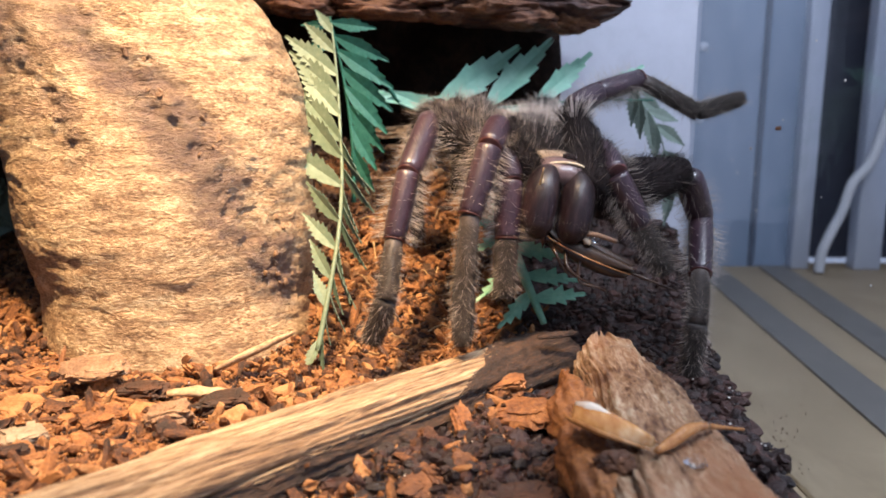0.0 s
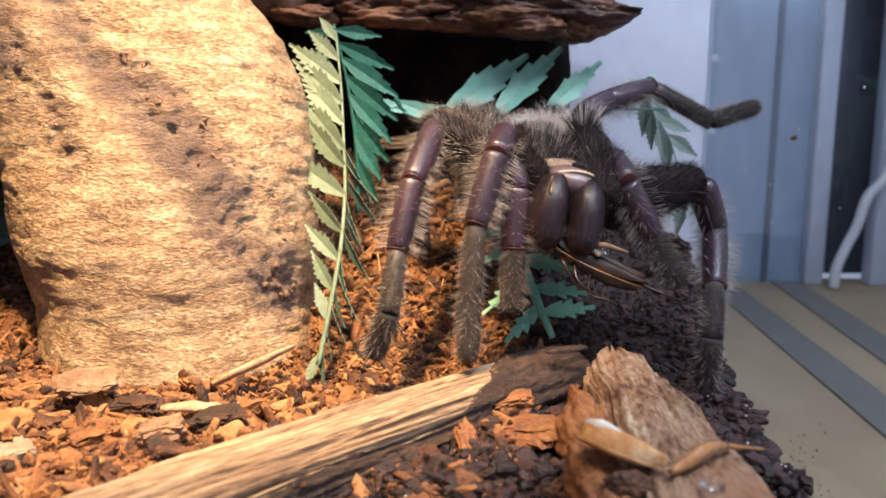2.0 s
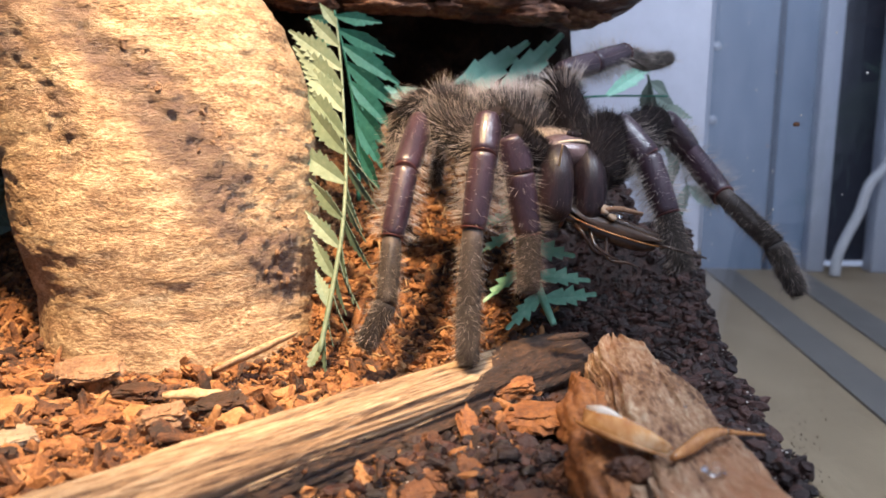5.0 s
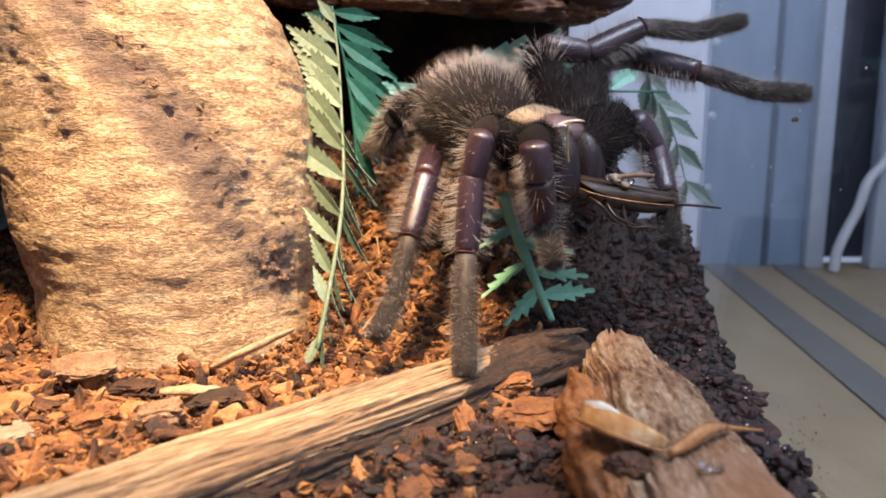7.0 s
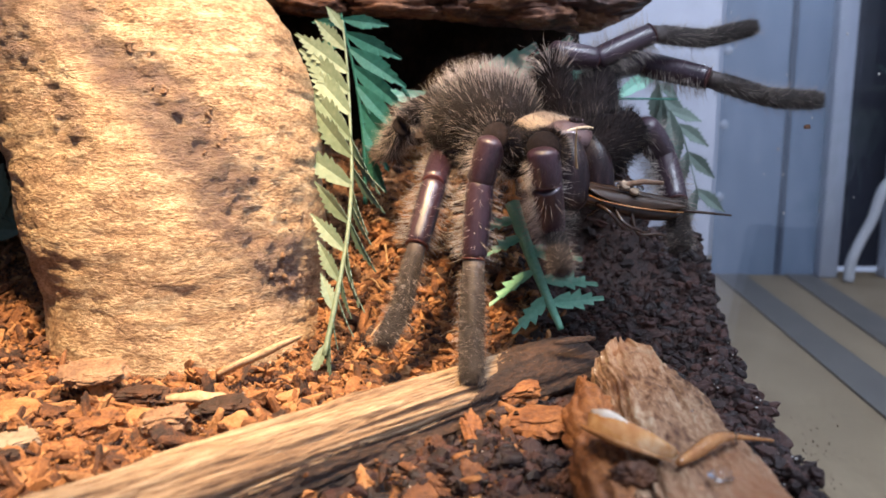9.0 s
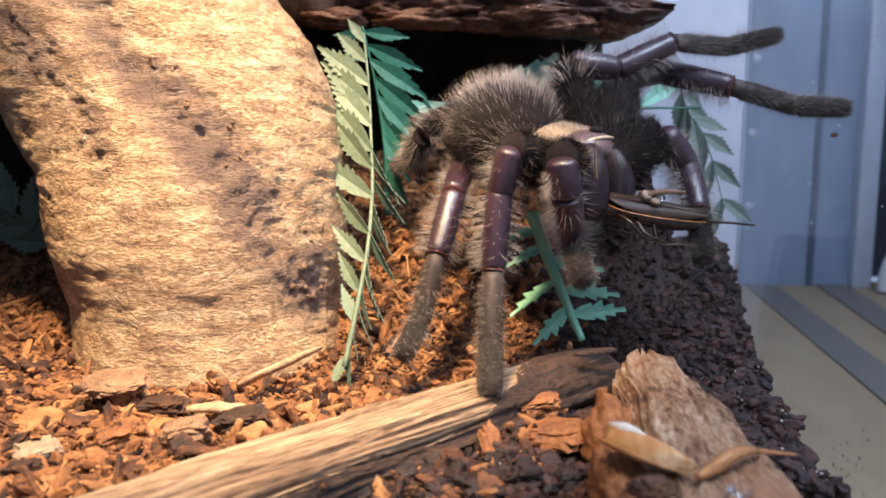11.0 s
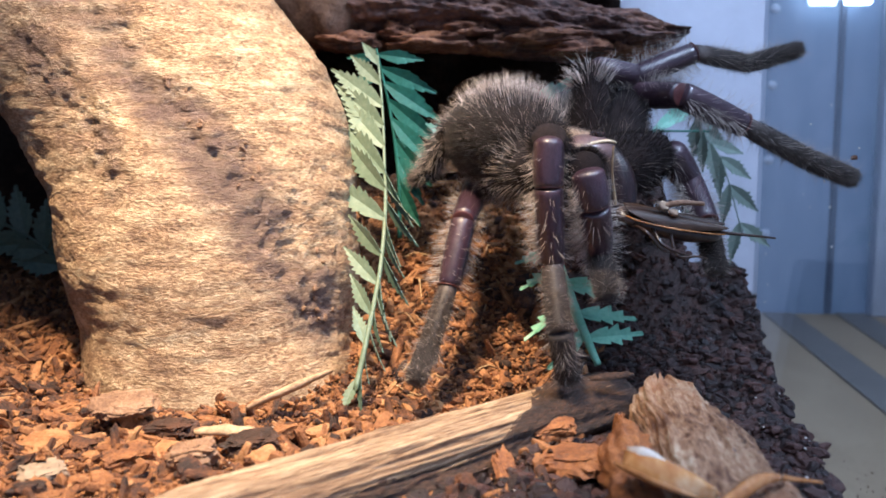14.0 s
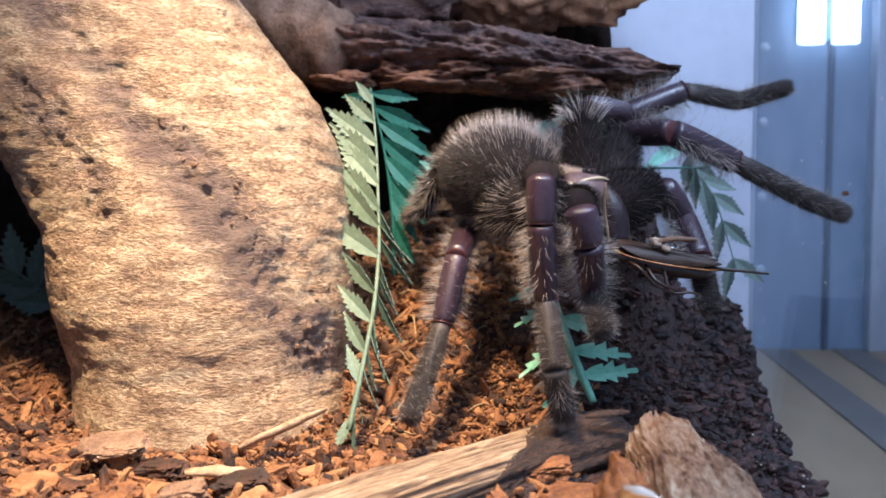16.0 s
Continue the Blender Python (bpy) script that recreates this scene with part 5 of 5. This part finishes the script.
def build_prey():
    """A cockroach, held crosswise; its own +y runs from the bite to the tail."""
    rng = random.Random(5)
    roach = tagged(new("cockroach"), "dead brown cockroach gripped under the spider's fangs", "cockroach")
    BASES[roach.name] = Vector((0, 0, 0))
    part("abdomen", ball((0, 1.12, -0.32), (0.36, 1.10, 0.25)), PREY, roach)
    part("thorax", ball((0, 0.10, -0.25), (0.32, 0.36, 0.18)), PREY, roach)
    for s in (-1, 1):
        bm = bmesh.new()
        bmesh.ops.create_uvsphere(bm, u_segments=24, v_segments=12, radius=1)
        for v in bm.verts:
            x, y, z = v.co
            v.co = (0.14 * s + 0.25 * x * (1 - 0.35 * y), 1.08 + 1.18 * y, -0.02 + 0.03 * s + 0.03 * z - 0.16 * x * x)
        part("wing", bm, WING, roach, "glossy dark brown wing cover")
        part("wing_edge", tube([Vector((0.14 * s + 0.25 * s * math.sqrt(max(0, 1 - v * v)) * (1 - 0.35 * v), 1.08 + 1.18 * v, -0.17 + 0.03 * s)) for v in [-0.95 + 0.19 * k for k in range(11)]], 0.02, 6), AMBER, roach, "thin amber wing edge")
        if s > 0:
            part("cercus", tube([Vector((0.12, 1.9, -0.18)), Vector((0.14, 2.6, -0.08)), Vector((0.16, 3.3, 0.0))], lambda t: 0.045 * (1.1 - t * 0.6), 6), PREY, roach)
        for k in range(3):
            y = 0.2 + 0.4 * k
            part("leg", tube(spline([(s * 0.3, y, -0.3), (s * 0.7, y + 0.2, -0.2 - 0.2 * k), (s * 0.75, y + 0.6, -0.5), (s * 0.6, y + 0.9, -0.6)], 5), lambda t: 0.045 * (1.1 - 0.7 * t), 6), PREY, roach)
    part("torn_leg", tube(spline([(0.05, 0.75, 0.18), (0.08, 1.05, 0.36), (0.05, 1.55, 0.42)], 5), lambda t: 0.07 * (1.05 - 0.35 * t), 10, rough=0.2), ROOT, roach, "pale brown torn leg stump")
    for x, y, z, r in ((0.05, 0.72, 0.16, 0.13), (-0.08, 0.9, 0.2, 0.09), (0.16, 0.95, 0.12, 0.10), (0.0, 1.1, 0.16, 0.08), (0.1, 0.55, 0.22, 0.08)):
        part("shred", ball((x, y, z), (r, r * 1.2, r * 0.8), seg=14, rough=0.5, freq=2.5), GREY_CHIP if r > 0.095 else WATER, roach, "wet torn shred")
    part("antenna", tube(spline([(0.1, -0.3, 0.0), (0.1, -0.6, 0.75), (0.1, -0.75, 1.35)], 5), lambda t: 0.03 * (1.2 - 0.6 * t), 6), STRAW, roach, "pale bent feeler")
    part("head", ball((0, -0.25, -0.32), (0.15, 0.16, 0.14)), PREY, roach)
    return roach


def motions():
    def eased(keys, t, pick):
        for (a, ta), (b, tb) in zip(keys, keys[1:]):
            if ta <= t <= tb:
                return pick(a, b, step(0, 1, (t - ta) / (tb - ta)))

    def moments(keys):
        out = {t for _, t in keys}
        for (a, ta), (b, tb) in zip(keys, keys[1:]):
            if a != b:
                n = max(2, math.ceil((tb - ta) / 0.15))
                out |= {round(ta + (tb - ta) * k / n, 3) for k in range(n)}
        return sorted(out)

    def body_at(a, b, s):
        (oa, fa, ra), (ob, fb, rb) = BODY[a], BODY[b]
        m = body_frame(Vector(oa).lerp(Vector(ob), s), Vector(fa).lerp(Vector(fb), s), ra + (rb - ra) * s)
        m.translation *= U
        return m

    walk(SPIDER, [(t, eased(BODY_KEYS, t, body_at)) for t in moments(BODY_KEYS)])

    def prey_at(a, b, s):
        (ha, ta, ua), (hb, tb, ub) = PREY_AT[a], PREY_AT[b]
        h, t, u = (Vector(p).lerp(Vector(q), s) for p, q in ((ha, hb), (ta, tb), (ua, ub)))
        y = (t - h).normalized()
        x = y.cross(u).normalized()
        m = Matrix((x, y, x.cross(y))).transposed().to_4x4()
        m.translation = h * U
        return m

    walk(ROACH, [(t, eased(BODY_KEYS, t, prey_at)) for t in moments(BODY_KEYS)])
    for name, (hip, r, keys) in LEGS.items():
        ways = {}
        for key, joints in LEG_POSES[name].items():
            m = body_frame(*BODY[HELD_IN[key]])
            pts = [Vector(hip)] + [m.inverted() @ j for j in joints]
            ways[key] = [(b - a).normalized() for a, b in zip(pts, pts[1:])]
        tracks = [[] for _ in SEGMENTS[name]]
        before = [None] * len(tracks)
        for t in moments(keys):
            at = Vector(hip)
            for i, (ob, l) in enumerate(SEGMENTS[name]):
                way = eased(keys, t, lambda a, b, s: ways[a][i].slerp(ways[b][i], s) if a != b else ways[a][i])
                if before[i] is None:
                    q = Vector((0, 0, 1)).rotation_difference(way)
                else:
                    q = before[i][0].rotation_difference(way) @ before[i][1]
                before[i] = (way.copy(), q.copy())
                m = q.to_matrix().to_4x4()
                m.translation = at * U
                tracks[i].append((t, m))
                at = at + way * l
        for (ob, l), rows in zip(SEGMENTS[name], tracks):
            walk(ob, rows)


# ---- small things ----
def flake(at, size, turn, seed, mat, label, category="bark chip", tilt=(8, -6)):
    """A curled flake of bark, thick at its middle."""
    bm = chip_shape(random.Random(seed), size[0], size[1], size[2], 4)
    m = Matrix.Translation(at) @ Euler((radians(tilt[0]), radians(tilt[1]), radians(turn))).to_matrix().to_4x4()
    for v in bm.verts:
        v.co = m @ v.co
    return tagged(part("bark_flake", bm, mat, base=at, smooth=False), label, category, "large bark flakes")


def on_ground(x, y, lift=0.1):
    return (x, y, ground_z(x, y) + lift)


def build_details():
    flake((-5.2, 14.3, 0.36), (0.50, 0.36, 0.30), 20, 16, TAN_CHIP, "pale tan bark flake beside the branch")
    flake((-7.75, 13.75, 0.15), (0.42, 0.40, 0.22), 40, 2, GREY_CHIP, "rounded grey-brown bark lump")
    flake((-7.5, 16.4, 0.62), (0.72, 0.45, 0.16), 10, 3, TAN_CHIP, "pale cracked bark flake before the trunk", tilt=(22, -4))
    flake((-6.3, 16.0, 0.30), (0.62, 0.35, 0.18), -15, 4, CHIP_BROWN, "brown bark flake before the trunk")
    flake((-4.4, 15.2, 0.30), (0.60, 0.40, 0.20), 5, 5, CHIP_BROWN, "brown bark flake beside the branch")
    flake((-6.6, 14.6, 0.20), (0.55, 0.38, 0.2), 35, 6, CHIP_DRY, "orange bark flake on the substrate")
    flake((-8.6, 15.2, 0.15), (0.58, 0.4, 0.2), 75, 7, CHIP_DRY, "orange bark flake on the substrate")
    flake((-8.9, 12.2, 0.0), (0.6, 0.4, 0.2), 15, 8, CHIP_BROWN, "brown bark flake on the substrate")
    flake((1.5, 16.0, 0.42), (0.55, 0.42, 0.22), 10, 9, ROTTEN, "crumbling orange bark piece behind the slab")
    flake((1.9, 14.6, 0.30), (0.75, 0.5, 0.24), -30, 10, ROTTEN, "crumbling orange bark piece beside the slab")
    flake((0.6, 14.2, 0.15), (0.22, 0.62, 0.14), 25, 11, ROTTEN, "orange bark splinter on the substrate", tilt=(30, 5))
    flake((-0.2, 12.6, -0.15), (0.6, 0.34, 0.16), 60, 12, CHIP_BROWN, "dark reddish bark flake on the substrate")
    flake((1.3, 12.0, -0.2), (0.7, 0.4, 0.2), -10, 13, CHIP_BROWN, "dark reddish bark flake on the substrate")
    flake((1.2, 21.6, 2.1), (0.34, 0.42, 0.14), 10, 14, CHIP_DRY, "orange bark flake under the spider", tilt=(35, 5))
    flake((-1.3, 25.6, 5.6), (0.75, 0.3, 0.2), 5, 15, STRAW_CHIP, "pale wood piece at the mouth of the hollow")
    # sticks and fibres
    for a, b, r in (((-4.9, 16.6, 0.55), (-3.4, 18.3, 0.95), 0.12), ((-5.6, 15.4, 0.45), (-4.4, 15.6, 0.4), 0.09), ((2.4, 17.0, 1.2), (3.4, 17.4, 1.2), 0.06)):
        a, b = Vector(a), Vector(b)
        tagged(part("splinter", tube([a.lerp(b, k / 8) + Vector((0, 0, 0.04 * noise.noise((k * 0.7, a.x, 0)))) for k in range(9)], lambda t: r * (0.4 + 1.2 * math.sin(math.pi * (0.1 + 0.8 * t))), 7, 0.5, 0.3), STRAW_CHIP if a.x < 0 else LOG_BARK, base=a), "thin wood splinter on the substrate", "splinter", "splinters")
    rng = random.Random(21)
    for k in range(26):
        x, y = rng.uniform(-2.2, 0.4), rng.uniform(18.5, 24.5)
        a = rng.uniform(0, math.pi)
        l = rng.uniform(0.3, 0.9)
        pts = [Vector(on_ground(x + l * (s - 0.5) * math.cos(a), y + l * (s - 0.5) * math.sin(a), 0.14 + 0.12 * math.sin(3 * s + k))) for s in (0, 0.25, 0.5, 0.75, 1)]
        tagged(part("straw", tube(pts, 0.018, 5), STRAW, base=pts[0]), "fine pale coir fibre on the substrate", "fibre", "coir fibres")
    # the shed wing cover and leg on the driftwood
    shed = thing("shed_wing_case", (2.9, 11.9, 1.05), "glossy amber insect wing case lying on the driftwood", "wing case")
    axis = spline([(2.33, 12.3, 1.22), (2.60, 11.95, 1.24), (2.98, 11.5, 1.20), (3.40, 11.1, 1.14)], 8)

    def case(t0, t1, lift, wide):
        rings, last = [], len(axis) - 1
        for k in range(int(t0 * last), int(t1 * last) + 1):
            p, t = axis[k], k / last
            w = wide * math.sin(math.pi * (0.16 + 0.76 * t)) ** 0.8 * math.sqrt(min(1, 0.03 + 4 * max(0, t - t0)) * min(1, 0.03 + 4 * max(0, t1 - t)))
            out, back = [], []
            for i in range(11):
                u = -1 + 2 * i / 10
                q = p + Vector((w * u * 0.92, w * u * 0.42, (0.22 + lift) * (1 - u * u) * (0.5 + w)))
                out.append(q)
                back.append(q - Vector((0, 0, 0.02)))
            rings.append(out + back[::-1])
        return loft(rings)

    part("shell", case(0.0, 1.0, 0.06, 0.34), PEARL, shed, "amber translucent shell")
    # raised pale patch that paints the shell's highlight
    part("sheen", case(0.06, 0.55, 0.20, 0.22), WHITE_GLINT, shed, "pearly white spot")
    for side in (-1, 1):
        part("rim", tube([p + Vector((side * 0.29 * math.sin(math.pi * (0.16 + 0.76 * k / (len(axis) - 1))) ** 0.8, side * 0.13, 0.0)) for k, p in enumerate(axis)], lambda t: 0.055 * math.sin(math.pi * (0.1 + 0.8 * t)), 6), AMBER, shed, "amber rim of the wing case")
    leg = thing("insect_leg", (3.5, 10.9, 1.1), "thin brown insect leg lying across the driftwood", "insect leg")
    part("thigh", tube(spline([(3.42, 11.0, 1.10), (3.75, 11.3, 1.12), (4.15, 11.6, 1.22), (4.55, 11.9, 1.15)], 6), lambda t: 0.10 * (0.55 + 0.6 * math.sin(3.1 * t)), 10), AMBER, leg)
    part("shin", tube(spline([(4.5, 11.87, 1.16), (4.8, 12.0, 1.08), (5.25, 12.1, 1.0)], 6), lambda t: 0.05 * (1.2 - 0.7 * t), 6), AMBER, leg)
    clod((2.75, 10.9, 0.95), (0.32, 0.22, 0.18), 12.0, CHIP_BROWN, "dark rounded bark lump beside the wing case")
    # drops of water, grit on the damp soil
    for x, y, z, r in ((3.98, 10.8, 1.02, 0.15), (3.83, 10.75, 1.04, 0.07), (4.05, 10.65, 1.02, 0.06), (4.2, 12.9, 1.2, 0.035), (2.75, 15.3, 1.0, 0.03), (-0.9, 12.9, 0.25, 0.04)):
        bm = ball((x, y, z), (r, r, r * 0.75), seg=16)
        tagged(part("water_drop", bm, WATER, base=(x, y, z)), "clear glinting drop of water", "water drop", "drops of water")
    rng = random.Random(31)
    for k in range(130):
        if k < 45:
            y = rng.uniform(11.5, 21)
            x = bank_x(y) - abs(rng.gauss(0, 0.7))
        else:
            y = rng.uniform(11, 17)
            x = rng.uniform(-6, 4)
        r = rng.uniform(0.012, 0.04)
        bm = chip_shape(rng, r, r * 0.8, r * 0.7, 1)
        at = Vector(on_ground(x, y, 0.14))
        bmesh.ops.translate(bm, verts=bm.verts[:], vec=at)
        tagged(part("grit", bm, DUST, base=at, smooth=False), "tiny white grain of grit on the soil", "grit", "grains of grit")
    # specks that stick to the pane
    for k in range(26):
        y, z = rng.uniform(17, 30), rng.uniform(0.5, 10)
        r = rng.uniform(0.012, 0.03)
        at = (glass_x(y) - 0.01, y, z)
        tagged(part("speck", ball(at, (r, r, r * 1.3), seg=8), DUST if k else STRAW, base=at), "dried speck on the clear pane", "speck", "specks on the pane")
    for k in range(45):
        y, z = rng.gauss(20.8, 0.8), -2.9 + rng.gauss(0, 0.5)
        r = rng.uniform(0.012, 0.045)
        at = (glass_x(y) - 0.012, y, z)
        tagged(part("speck", ball(at, (0.006, r, r * rng.uniform(0.5, 1.2)), seg=8), ROOT, base=at), "brown grime fleck on the lower pane", "speck", "specks on the pane")
    at = (10.15, 22.9, 5.9)
    bm = chip_shape(rng, 0.1, 0.06, 0.08)
    bmesh.ops.translate(bm, verts=bm.verts[:], vec=Vector((glass_x(at[1]) - 0.05, at[1], at[2])))
    tagged(part("speck", bm, CHIP_DRY, base=at, smooth=False), "orange crumb stuck to the clear pane", "speck", "specks on the pane")


# ---- all of it ----
build_setting()
build_trunk()
build_log()
build_slab()
build_ledge()
build_ferns()
SPIDER = build_spider()
ROACH = build_prey()
build_details()
GROUND = build_ground()
build_chips(GROUND)
motions()
